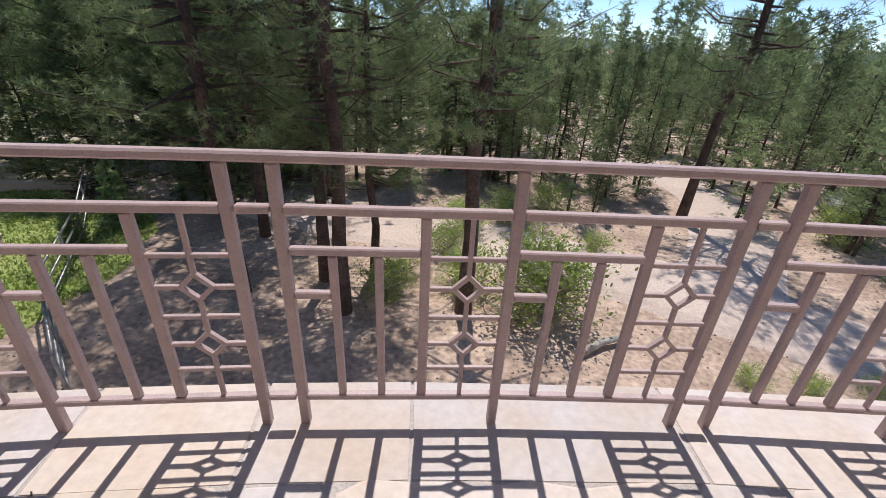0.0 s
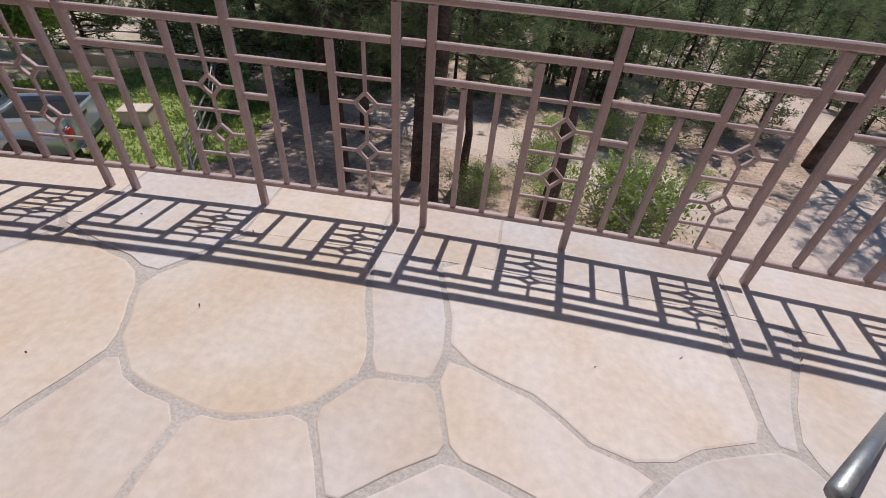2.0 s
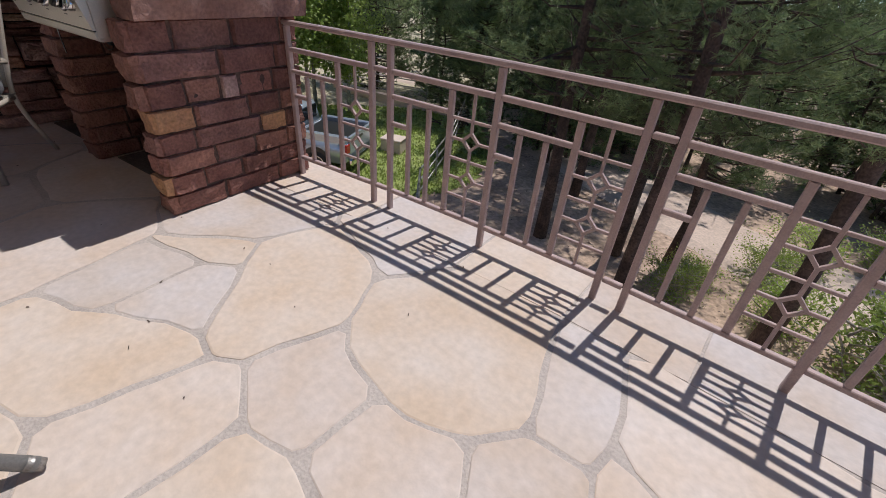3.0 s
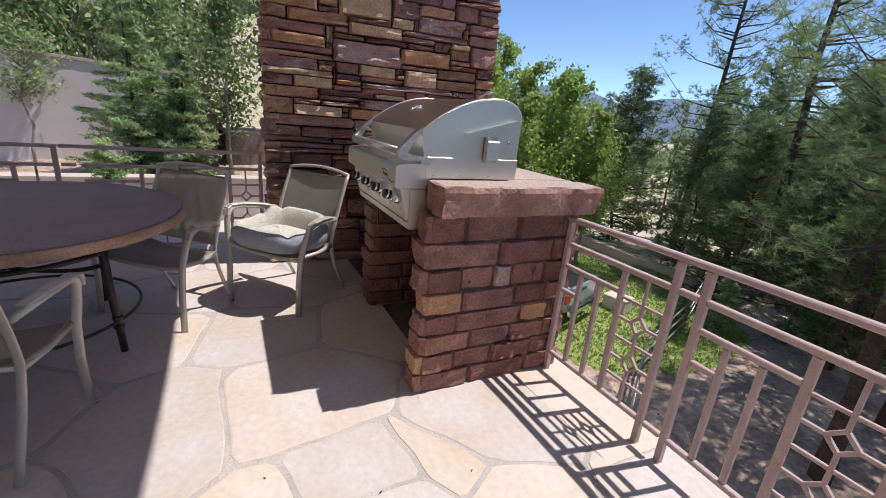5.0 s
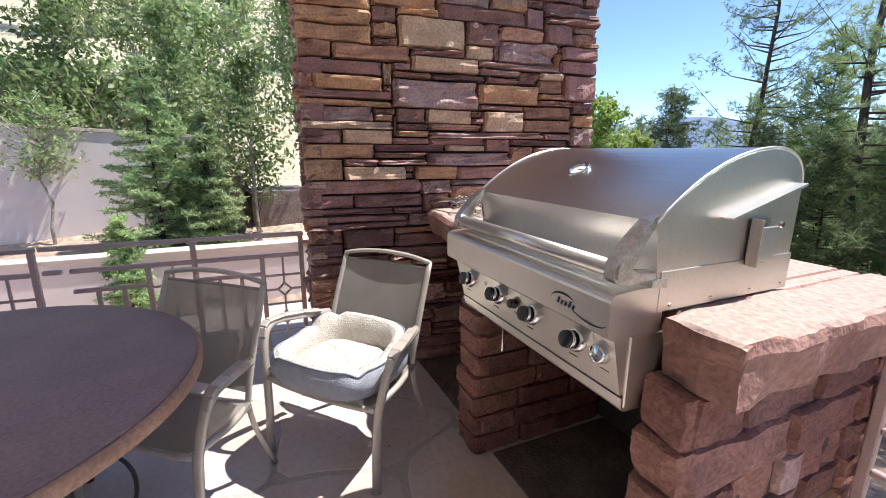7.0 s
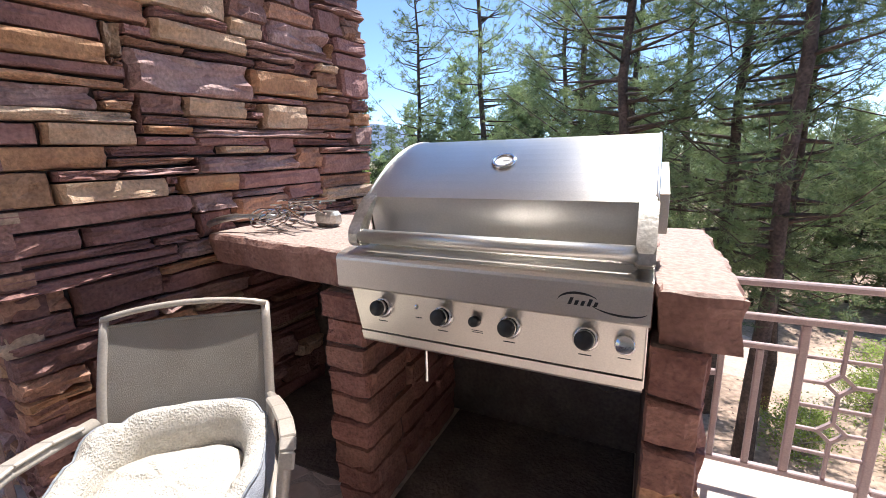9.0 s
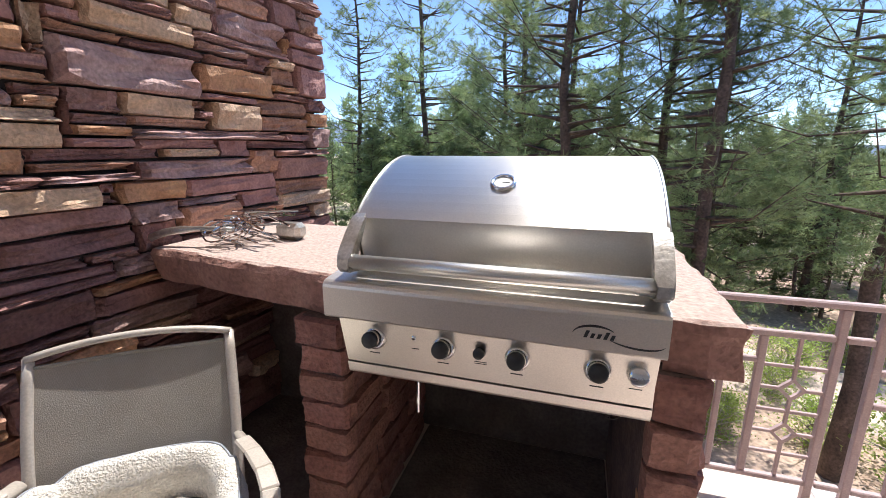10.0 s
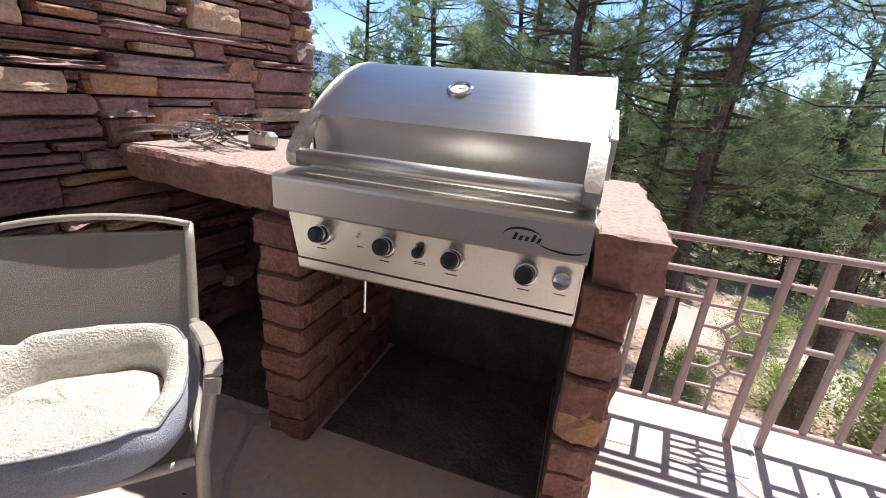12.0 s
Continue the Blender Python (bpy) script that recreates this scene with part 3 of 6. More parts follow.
PIER_O = [mesh_of("pier_stone", rough_block(120 + s, 0.20, 5), M_ORANGE) for s in range(2)]
PIER_P = [mesh_of("pier_stone", rough_block(130, 0.12, 4), M_MAUVE)]


def lay(parent, meshes, m, x, z, w, h, depth, proud, tilt=0.25):
    """A stone with its face towards local -y, standing proud of y = 0."""
    ob = new("stone", rng.choice(meshes) if isinstance(meshes, list) else meshes)
    ob.parent = parent
    ob.matrix_local = m @ Matrix.LocRotScale((x, depth / 2 - proud, z), Euler((radians(rng.uniform(-5, 2) * tilt), radians(rng.uniform(-0.8, 0.8)), radians(rng.uniform(-2.5, 2.5) * tilt))), (w, depth, h))
    return ob


# ---- grill island ----
ISLE = pose(-2.85, 0.13, 0, 0, 0, 5.68)


pier = thing("stone_pier", ISLE, "red-brown coursed sandstone pier with two ochre blocks, under a slab", "stone pier", "piers of the grill island")
part("core", box(-0.05, 0.066, -0.02, 0.855, 0, 0.964), M_PIERJOINT, pier)
right_face = pose(0.068, -0.035, 0, 0, 0, 90)
ROWS = (0.0, 0.112, 0.222, 0.333, 0.445, 0.566, 0.692, 0.825, 0.964)
for row, (z, zt) in enumerate(zip(ROWS, ROWS[1:])):
    h = zt - z
    x, first = 0.0, row % 2
    while x < 0.93:
        w = rng.uniform(0.20, 0.42)
        if x == 0:
            w = 0.215 if row == 4 else 0.19 if first else w
        alt = PIER_O if (row == 4 and x == 0) else PIER
        if row == 3 and x < 0.6 < x + w + 0.1:
            w = 0.60 - x
        elif row == 3 and abs(x - 0.60) < 0.01:
            w, alt = 0.18, PIER_O
        if row == 5 and x < 0.39 < x + w + 0.1:
            w = 0.39 - x
        elif row == 5 and abs(x - 0.39) < 0.01:
            w, alt = 0.10, PIER_P
        if 0.93 - x - w < 0.1:
            w = 0.93 - x
        lay(pier, alt, right_face, x + w / 2, z + h / 2, w - 0.011, h - 0.010, 0.07, 0.004 + rng.uniform(0, 0.020))
        x += w
    # the front of the pier shows the ends of the stones
    lay(pier, PIER_O if row in (1, 4) else PIER, pose(-0.055, -0.025, 0), 0.066, z + h / 2, 0.128, h - 0.010, 0.07, 0.022 + rng.uniform(-0.014, 0.020))
left = thing("stone_pier", ISLE, "red-brown sandstone pier in the shade below the grill", "stone pier", "piers of the grill island")
part("core", box(-1.170, -1.020, 0.045, 0.85, 0, 0.964), M_PIERJOINT, left)
for row in range(9):
    h = 0.964 / 9
    lay(left, PIER, pose(-1.185, 0.04, 0), 0.09, (row + 0.5) * h, 0.185, h - 0.012, 0.07, 0.015 + rng.uniform(-0.01, 0.015))
    x = 0.0
    while x < 0.78:
        w = rng.uniform(0.2, 0.36)
        if 0.78 - x - w < 0.1:
            w = 0.78 - x
        lay(left, PIER, pose(-1.020, 0.05, 0, 0, 0, 90), x + w / 2, (row + 0.5) * h, w - 0.012, h - 0.012, 0.06, 0.012 + rng.uniform(0, 0.014))
        x += w
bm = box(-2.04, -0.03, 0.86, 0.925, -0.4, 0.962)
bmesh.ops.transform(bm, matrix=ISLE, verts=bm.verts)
tagged(part("wall_island_back", bm, M_SHADEDARK), "dark stone back wall of the grill island", "wall", kind="structure")

# thin dark sheet over the flagstones, painting the shade beneath the grill
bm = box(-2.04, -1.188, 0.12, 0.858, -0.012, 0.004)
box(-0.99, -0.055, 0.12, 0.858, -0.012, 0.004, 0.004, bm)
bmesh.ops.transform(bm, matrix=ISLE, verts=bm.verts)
tagged(part("floor_hearth", bm, M_SHADEDARK), "floor beneath the grill island, coloured dark for its shade", "floor", kind="structure")

# chiselled slab: two lengths beside the grill's cut-out, in one sheet
def chiselled(x0, x1, y0, y1, z0, z1, seed, nx, ny, amp=0.022, skew=0.0):
    bm = bmesh.new()
    nz = 5

    def rim_pos(x, y, nx_, ny_, k):
        t = k / nz
        z = z0 + (z1 - z0) * t
        d = amp * (noise.noise((x * 7 + seed, y * 7, z * 9)) * 1.2 + 0.45 * noise.noise((x * 17, y * 17 + seed, z * 16))) - 0.022 * (1 - t) ** 1.5 - (0.014 if k == nz else 0)
        return Vector((x + nx_ * d, y + ny_ * d, z))
    top = {}
    for j in range(ny + 1):
        for i in range(nx + 1):
            x, y = x0 + (x1 - x0) * i / nx, y0 + (y1 - y0) * j / ny
            y += skew * (1 - i / nx) * (1 - j / ny)
            ox = -1 if i == 0 else 1 if i == nx else 0
            oy = -1 if j == 0 else 1 if j == ny else 0
            if ox or oy:
                top[i, j] = [bm.verts.new(rim_pos(x, y, ox, oy, k)) for k in range(nz + 1)]
                top[i, j][-1].co.z -= 0.006 + 0.006 * noise.noise((x * 13, y * 13, seed))
            else:
                top[i, j] = [bm.verts.new((x, y, z1 + 0.004 * noise.noise((x * 9, y * 9, seed))))]
    for j in range(ny):
        for i in range(nx):
            bm.faces.new([top[a][-1] for a in ((i, j), (i + 1, j), (i + 1, j + 1), (i, j + 1))])
    rim = [(i, 0) for i in range(nx)] + [(nx, j) for j in range(ny)] + [(i, ny) for i in range(nx, 0, -1)] + [(0, j) for j in range(ny, 0, -1)]
    for a, b in zip(rim, rim[1:] + rim[:1]):
        for k in range(nz):
            bm.faces.new((top[a][k], top[b][k], top[b][k + 1], top[a][k + 1]))
    bm.faces.new([top[a][0] for a in rim])
    return bm


slab = thing("countertop", ISLE, "chiselled red sandstone slab counter holding the grill", "countertop")
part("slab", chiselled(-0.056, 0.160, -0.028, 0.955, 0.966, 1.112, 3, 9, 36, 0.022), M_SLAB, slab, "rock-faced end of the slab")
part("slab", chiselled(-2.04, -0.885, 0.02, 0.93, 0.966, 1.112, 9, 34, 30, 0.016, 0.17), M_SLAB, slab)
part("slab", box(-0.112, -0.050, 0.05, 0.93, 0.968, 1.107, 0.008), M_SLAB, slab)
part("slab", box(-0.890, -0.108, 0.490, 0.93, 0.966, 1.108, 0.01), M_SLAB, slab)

# ---- grill ----
grill = thing("gas_grill", ISLE, "built-in stainless steel gas grill with a closed domed lid", "grill")
X0, X1 = -0.930, -0.058            # panel ends
part("firebox", box(X0 + 0.03, X1 - 0.05, 0.0, 0.49, 0.90, 1.15, 0.01), M_STEEL, grill)
lip = [(-0.166, 1.070), (-0.170, 1.075), (-0.170, 1.156), (-0.168, 1.164), (-0.162, 1.171), (-0.154, 1.175), (-0.10, 1.180), (0.0, 1.180), (0.0, 1.064), (-0.155, 1.064)]
part("lip", prism(lip, X0, X1), M_STEEL, grill, "folded steel front lip")
PX0, PX1 = -0.902, -0.066
panel = part("control_panel", prism([(-0.140, 1.060), (-0.103, 0.908), (-0.02, 0.908), (-0.02, 1.060)], PX0, PX1), M_STEEL, grill, "sloping brushed steel control panel")
part("drip_strip", prism([(-0.102, 0.901), (-0.097, 0.872), (-0.092, 0.864), (-0.082, 0.860), (0.0, 0.860), (0.0, 0.901)], PX0 - 0.003, PX1 + 0.003), M_STEEL, grill)
part("panel_shadow_gap", box(PX0 + 0.004, PX1 - 0.004, -0.092, 0.0, 0.898, 0.912, 0.001), M_BLACK, grill)
part("side_cheek", box(X1 - 0.012, X1 - 0.002, -0.092, 0.045, 0.872, 1.062, 0.003), M_STEEL, grill, "steel cheek with small screws")
for zz in (0.90, 0.97, 1.03):
    bm = lathe([(0, 0.003), (0.004, 0.002), (0.005, 0)], 10, m=pose(X1 - 0.0015, 0.028, zz, 0, 90, 0))
    part("screw", bm, M_CHROME, grill)



def on_panel(x, z, lift=0.0):
    """A pose on the sloping panel, its z axis pointing out of it."""
    y = -0.108 - 0.032 * (z - 0.93) / 0.13
    return pose(x, y, z) @ pose(0, 0, 0, 90 - 13.8, 0, 0) @ pose(0, 0, lift)


for x in (-0.794, -0.590, -0.392, -0.198):
    m = on_panel(x, 1.004)
    k = part("knob", lathe([(0, 0.050), (0.019, 0.050), (0.0225, 0.047), (0.023, 0.018), (0, 0.018)], 28, m=m), M_BLACK, grill, "round burner knob", True)
    part("bezel", lathe([(0.024, 0.0), (0.033, 0.0), (0.033, 0.006), (0.030, 0.014), (0.0235, 0.022), (0.0225, 0.012)], 28, m=m), M_CHROME, k, "chrome bezel", True)
    part("collar", lathe([(0.0235, 0.028), (0.0245, 0.030), (0.0245, 0.036), (0.0235, 0.038)], 28, m=m), M_CHROME, k, "", True)
    bm = box(-0.016, 0.016, -0.044, -0.041, 0, 0.001, 0.0003)
    bmesh.ops.transform(bm, matrix=m, verts=bm.verts)
    part("marking", bm, M_BLACK, panel, "illegible printed burner name")
m = on_panel(-0.491, 1.004)
part("knob", lathe([(0, 0.026), (0.013, 0.026), (0.015, 0.023), (0.0155, 0), (0, 0)], 24, m=m), M_BLACK, grill, "small black igniter button", True)
m = on_panel(-0.676, 1.022)
part("bolt", lathe([(0, 0.006), (0.006, 0.005), (0.007, 0.0)], 16, m=m), M_CHROME, grill)
m = on_panel(-0.108, 1.004)
part("knob", lathe([(0, 0.028), (0.020, 0.028), (0.023, 0.025), (0.0245, 0.0), (0, 0)], 28, m=m), M_CHROME, grill, "chrome side knob", True)
for x, z, w, h in ((-0.491, 0.972, 0.034, 0.0012), (-0.491, 0.966, 0.034, 0.0012), (-0.676, 0.985, 0.022, 0.0015), (-0.108, 0.960, 0.030, 0.0015)):
    bm = box(-w / 2, w / 2, -h, h, 0, 0.001, 0.0003)
    bmesh.ops.transform(bm, matrix=on_panel(x, z), verts=bm.verts)
    part("marking", bm, M_BLACK, panel, "illegible printed line")

# brand mark as plain shapes: a slanted word-sized bar with two swooshes
def swoosh(p0, p1, p2, p3, w, m):
    pts = bezier(p0, p1, p2, p3, 14)
    rad = [0.0004 + w * math.sin(math.pi * i / 14) for i in range(15)]
    bm = tube(pts, rad, 6, flat=0.25)
    bmesh.ops.transform(bm, matrix=m, verts=bm.verts)
    return bm


lm = pose(0.022, -0.1705, 0, 90, 0, 0)
badge = part("badge", swoosh((-0.285, 1.112, 0), (-0.275, 1.138, 0), (-0.215, 1.138, 0), (-0.195, 1.122, 0), 0.0028, lm), M_BLACK, grill, "dark brand mark with a long swoosh")
part("swoosh", swoosh((-0.205, 1.104, 0), (-0.17, 1.085, 0), (-0.10, 1.083, 0), (-0.088, 1.100, 0), 0.0022, lm), M_BLACK, badge)
for i in range(5):
    x = -0.262 + i * 0.0145
    bm = box(x, x + 0.008, 1.103, 1.103 + (0.018 if i in (0, 3) else 0.012), 0, 0.001, 0.0003)
    for v in bm.verts:
        v.co.x += 0.35 * (v.co.y - 1.1)
    bmesh.ops.transform(bm, matrix=lm, verts=bm.verts)
    part("stroke", bm, M_BLACK, badge)

# lid: curved shell on two side plates
LX0, LX1 = -0.882, -0.064
HIGH = 1.503
curve = [(-0.050, 1.335)] + [(p.y, p.z) for p in bezier((0, -0.050, 1.335), (0, 0.06, 1.430), (0, 0.19, HIGH - 0.007), (0, 0.345, HIGH), 12)[1:]] + [(p.y, p.z) for p in bezier((0, 0.345, HIGH), (0, 0.44, HIGH), (0, 0.50, 1.465), (0, 0.495, 1.40), 8)[1:]] + [(0.495, 1.155)]
lid = part("lid", prism(curve + [(-0.005, 1.155), (-0.012, 1.20)], LX0, LX1), M_LID, grill, "brushed domed lid")
for sx in (LX0 - 0.004, LX1):
    part("side_plate", prism(curve + [(-0.022, 1.150), (-0.030, 1.20)], sx, sx + 0.004), M_STEEL, lid, "flat steel side plate")
    rim = tube([(sx + 0.002, y, z) for y, z in curve[:-1]], 0.0045, 6)
    part("rolled_edge", rim, M_STEEL2, lid, "", True)
part("lid_front", prism([(-0.020, 1.195), (-0.050, 1.333), (-0.045, 1.333), (-0.010, 1.195)], LX0 + 0.002, LX1 - 0.002), M_STEEL2, lid, "polished lid front behind the handle")
part("lid_lip", prism([(-0.030, 1.176), (-0.05, 1.180), (-0.05, 1.196), (0.0, 1.200), (0.0, 1.176)], LX0 - 0.01, LX1 + 0.01), M_STEELWORN, lid)
grip = [(-0.118, 1.203), (-0.146, 1.207), (-0.158, 1.218), (-0.161, 1.232), (-0.153, 1.244), (-0.138, 1.248), (-0.120, 1.241), (-0.114, 1.219)]
handle = part("handle", prism(grip, LX0 + 0.02, LX1 - 0.02), M_STEEL2, lid, "full-width polished bar handle", True)
for sx in (LX0 - 0.006, LX1 - 0.036):
    outer = [(p.y, p.z) for p in bezier((0, -0.046, 1.347), (0, -0.082, 1.330), (0, -0.135, 1.272), (0, -0.162, 1.236), 8)]
    prof = outer + [(-0.163, 1.210), (-0.150, 1.198), (-0.120, 1.194), (-0.030, 1.196), (-0.030, 1.214), (-0.100, 1.216), (-0.122, 1.228), (-0.112, 1.250), (-0.085, 1.285), (-0.050, 1.322)]
    bm = prism(prof, sx, sx + 0.042)
    bmesh.ops.bevel(bm, geom=[e for e in bm.edges if abs(e.verts[0].co.x - e.verts[1].co.x) < 1e-5], offset=0.006, segments=2, affect="EDGES")
    part("handle_bracket", bm, M_STEELWORN, lid, "worn cast handle bracket")
# thermometer
tm = pose(-0.478, 0.086, 1.4285) @ pose(0, 0, 0, 31, 0, 0)
th = part("thermometer", lathe([(0.024, 0.0), (0.036, 0.0), (0.038, 0.006), (0.034, 0.012), (0.027, 0.010), (0.026, 0.006)], 32, m=tm), M_CHROME, lid, "round chrome lid thermometer", True)
part("dial", lathe([(0, 0.0065), (0.027, 0.0065), (0.027, 0.004)], 28, m=tm), M_GLASS, th)
part("needle", box(-0.002, 0.018, -0.001, 0.001, 0.0068, 0.0078, 0.0003), M_BLACK, th).matrix_local = tm
# base plate and rotisserie bracket on the visible side
part("base_plate", box(LX1 + 0.0045, LX1 + 0.0075, -0.02, 0.50, 1.114, 1.215, 0.001), M_STEEL, grill, "fixed steel side plate with screws")
for y in (0.02, 0.17, 0.33, 0.47):
    part("screw", lathe([(0, 0.003), (0.004, 0.002), (0.005, 0)], 10, m=pose(LX1 + 0.008, y, 1.128, 0, 90, 0)), M_CHROME, grill)
part("bracket", box(LX1 + 0.009, LX1 + 0.013, 0.285, 0.365, 1.20, 1.325, 0.002), M_STEELWORN, grill, "rotisserie motor bracket")
part("bracket_fold", box(LX1 + 0.013, LX1 + 0.040, 0.285, 0.289, 1.20, 1.325, 0.001), M_STEEL, grill)
part("bracket_plate", box(LX1 + 0.030, LX1 + 0.036, 0.292, 0.36, 1.215, 1.305, 0.004), M_STEEL2, grill)
part("side_flange", prism([(0.17, 1.335), (0.18, 1.330), (0.46, 1.405), (0.46, 1.412)], LX1 + 0.004, LX1 + 0.035), M_STEEL2, lid, "slanting flange")
part("hinge_bolt", lathe([(0, 0.006), (0.008, 0.005), (0.010, 0.0)], 16, m=pose(LX1 + 0.005, 0.43, 1.30, 0, 90, 0)), M_CHROME, grill)
part("dangling_wire", tube(bezier((-0.20, -0.03, 0.885), (-0.19, -0.04, 0.80), (-0.11, -0.03, 0.80), (-0.12, -0.02, 0.84), 12), 0.002, 5), M_IRON, grill)
part("igniter_cap", box(-0.16, -0.10, -0.035, -0.005, 0.835, 0.865, 0.01), M_RUBBER, grill)
part("pull_chain", tube([(-0.705, -0.03, 0.885), (-0.705, -0.032, 0.80), (-0.707, -0.03, 0.72)], 0.0045, 6), M_CHROME, grill, "hanging bead chain")

# tools left on the slab by the pillar
tools = thing("rotisserie_kit", ISLE @ pose(-1.70, 0.36, 1.114) @ Matrix.Scale(1.4, 4), "pile of rotisserie forks, wire basket and grey motor on the slab", "grill tools")
part("motor", box(0.055, 0.15, 0.09, 0.15, 0.0, 0.055, 0.014), M_STEELWORN, tools, "grey rotisserie motor")
part("shaft", tube(bezier((-0.28, -0.10, 0.012), (-0.20, -0.09, 0.06), (-0.10, -0.05, 0.055), (0.0, -0.02, 0.05), 10), [0.012] * 6 + [0.008] * 5, 8), M_STEELWORN, tools, "curved tool handle", True)
for i in range(14):
    a = rng.uniform(-0.5, 0.7)
    p = Vector((rng.uniform(-0.10, -0.02), rng.uniform(-0.05, 0.12), rng.uniform(0.02, 0.10)))
    part("tine", tube([p, p + Vector((0.17 * math.cos(a), 0.17 * math.sin(a), rng.uniform(-0.05, 0.03)))], 0.004, 6), M_CHROME, tools)
for i in range(10):
    cx, cy = rng.uniform(-0.12, 0.03), rng.uniform(-0.06, 0.10)
    rr = rng.uniform(0.03, 0.055)
    zc = max(rr * 0.7, rng.uniform(0.04, 0.06))
    tl_ = rng.uniform(0.3, 1.2)
    pts = [(cx + rr * math.cos(t), cy + rr * math.sin(t) * math.cos(tl_), zc + rr * math.sin(t) * math.sin(tl_) * 0.7) for t in [k * math.pi / 8 for k in range(16)]]
    part("wire_loop", tube(pts, 0.003, 5, closed=True), M_CHROME, tools)

# ---- tall pillar ----
pillar = thing("stone_pillar", pose(-4.93, -0.66, 0), "tall pillar of split ledge stone in maroon, brown and ochre", "stone pillar")
part("core", box(-0.88, -0.04, 0.05, 2.02, 0, 3.118), M_DARKJOINT, pillar)
# stones that stand out of the face: place along it, height, width, rise and colour
MARKED = ((0.55, 1.74, 0.59, 0.19, "M"), (1.15, 1.78, 0.46, 0.12, "O"), (1.18, 1.64, 0.30, 0.14, "T"), (0.78, 1.65, 0.31, 0.08, "T"), (0.80, 1.57, 0.85, 0.06, "M"),
          (0.24, 1.53, 0.33, 0.08, "T"), (0.58, 1.48, 0.33, 0.13, "O"), (0.93, 1.48, 0.27, 0.06, "T"), (1.20, 1.47, 0.50, 0.12, "D"), (0.47, 1.41, 0.31, 0.06, "M"),
          (0.80, 1.39, 0.60, 0.07, "M"), (0.24, 1.31, 0.39, 0.11, "T"), (0.70, 1.29, 0.30, 0.11, "O"), (0.09, 1.85, 0.42, 0.10, "O"), (0.68, 1.97, 0.46, 0.09, "T"),
          (1.05, 2.08, 0.21, 0.09, "T"), (1.27, 2.07, 0.45, 0.14, "M"), (1.81, 1.84, 0.26, 0.18, "D"), (0.60, 2.12, 0.43, 0.16, "T"))
KIND = {"M": LEDGE_M, "O": LEDGE_O, "T": LEDGE_T, "D": LEDGE_D}


def ledgestone(parent, m, width, height, pool, marked=(), tall=(5, 7, 2), longest=0.75):
    """Split stones of one to four thin courses, packed so that none overlap; the marked ones are laid first."""
    COL, ROW, gap = 0.02, 0.045, 0.012
    nc, nr = round(width / COL), round(height / ROW)
    free = [[True] * nc for _ in range(nr)]

    def put(c, r, w, h, meshes, proud):
        for j in range(r, r + h):
            for i in range(c, c + w):
                free[j][i] = False
        x0, x1 = c * COL, (c + w) * COL
        z0, z1 = r * ROW + rng.uniform(-0.004, 0.004), (r + h) * ROW + rng.uniform(-0.004, 0.004)
        lay(parent, meshes, m, (x0 + x1) / 2, (z0 + z1) / 2, x1 - x0 - gap, z1 - z0 - gap * 0.8, 0.11, proud, 0.6)

    for x, z, w, h, k in marked:
        c, r = round(x / COL), round(z / ROW)
        w, h = min(round(w / COL), nc - c), max(1, round(h / ROW))
        while h > 1 and not all(free[j][i] for j in range(r, r + h) for i in range(c, c + w)):
            r, h = r + 1, h - 1
        while w > 2 and not free[r][c]:
            c, w = c + 1, w - 1
        while w > 2 and not all(free[r][i] for i in range(c, c + w)):
            w -= 1
        put(c, r, w, h, KIND[k], rng.uniform(0.025, 0.055))
    for r in range(nr):
        for c in range(nc):
            if not free[r][c]:
                continue
            run = 0
            while c + run < nc and free[r][c + run]:
                run += 1
            h = rng.choices((1, 2, 3), tall)[0]
            w = round(rng.uniform(0.18, longest if h < 3 else 0.40) / COL)
            if run - w < 6:
                w = run
            if w * COL > longest + 0.12:
                w = w // 2
            while h > 1 and (r + h > nr or not all(free[r + k][c + i] for k in range(h) for i in range(w))):
                h -= 1
            put(c, r, w, h, pool, rng.uniform(-0.004, 0.045))


POOL = LEDGE * 3 + LEDGE_D * 3 + LEDGE_O + LEDGE_T[:1] + LEDGE_M
ledgestone(pillar, pose(0, 0, 0, 0, 0, 90), 2.06, 3.105, POOL, MARKED)
ledgestone(pillar, pose(-0.88, 0.03, 0), 0.90, 3.105, POOL, (), (3, 6, 3), 0.4)

# ---- chairs ----
CHAIR_LABEL = "champagne metal armchair with taupe mesh sling"


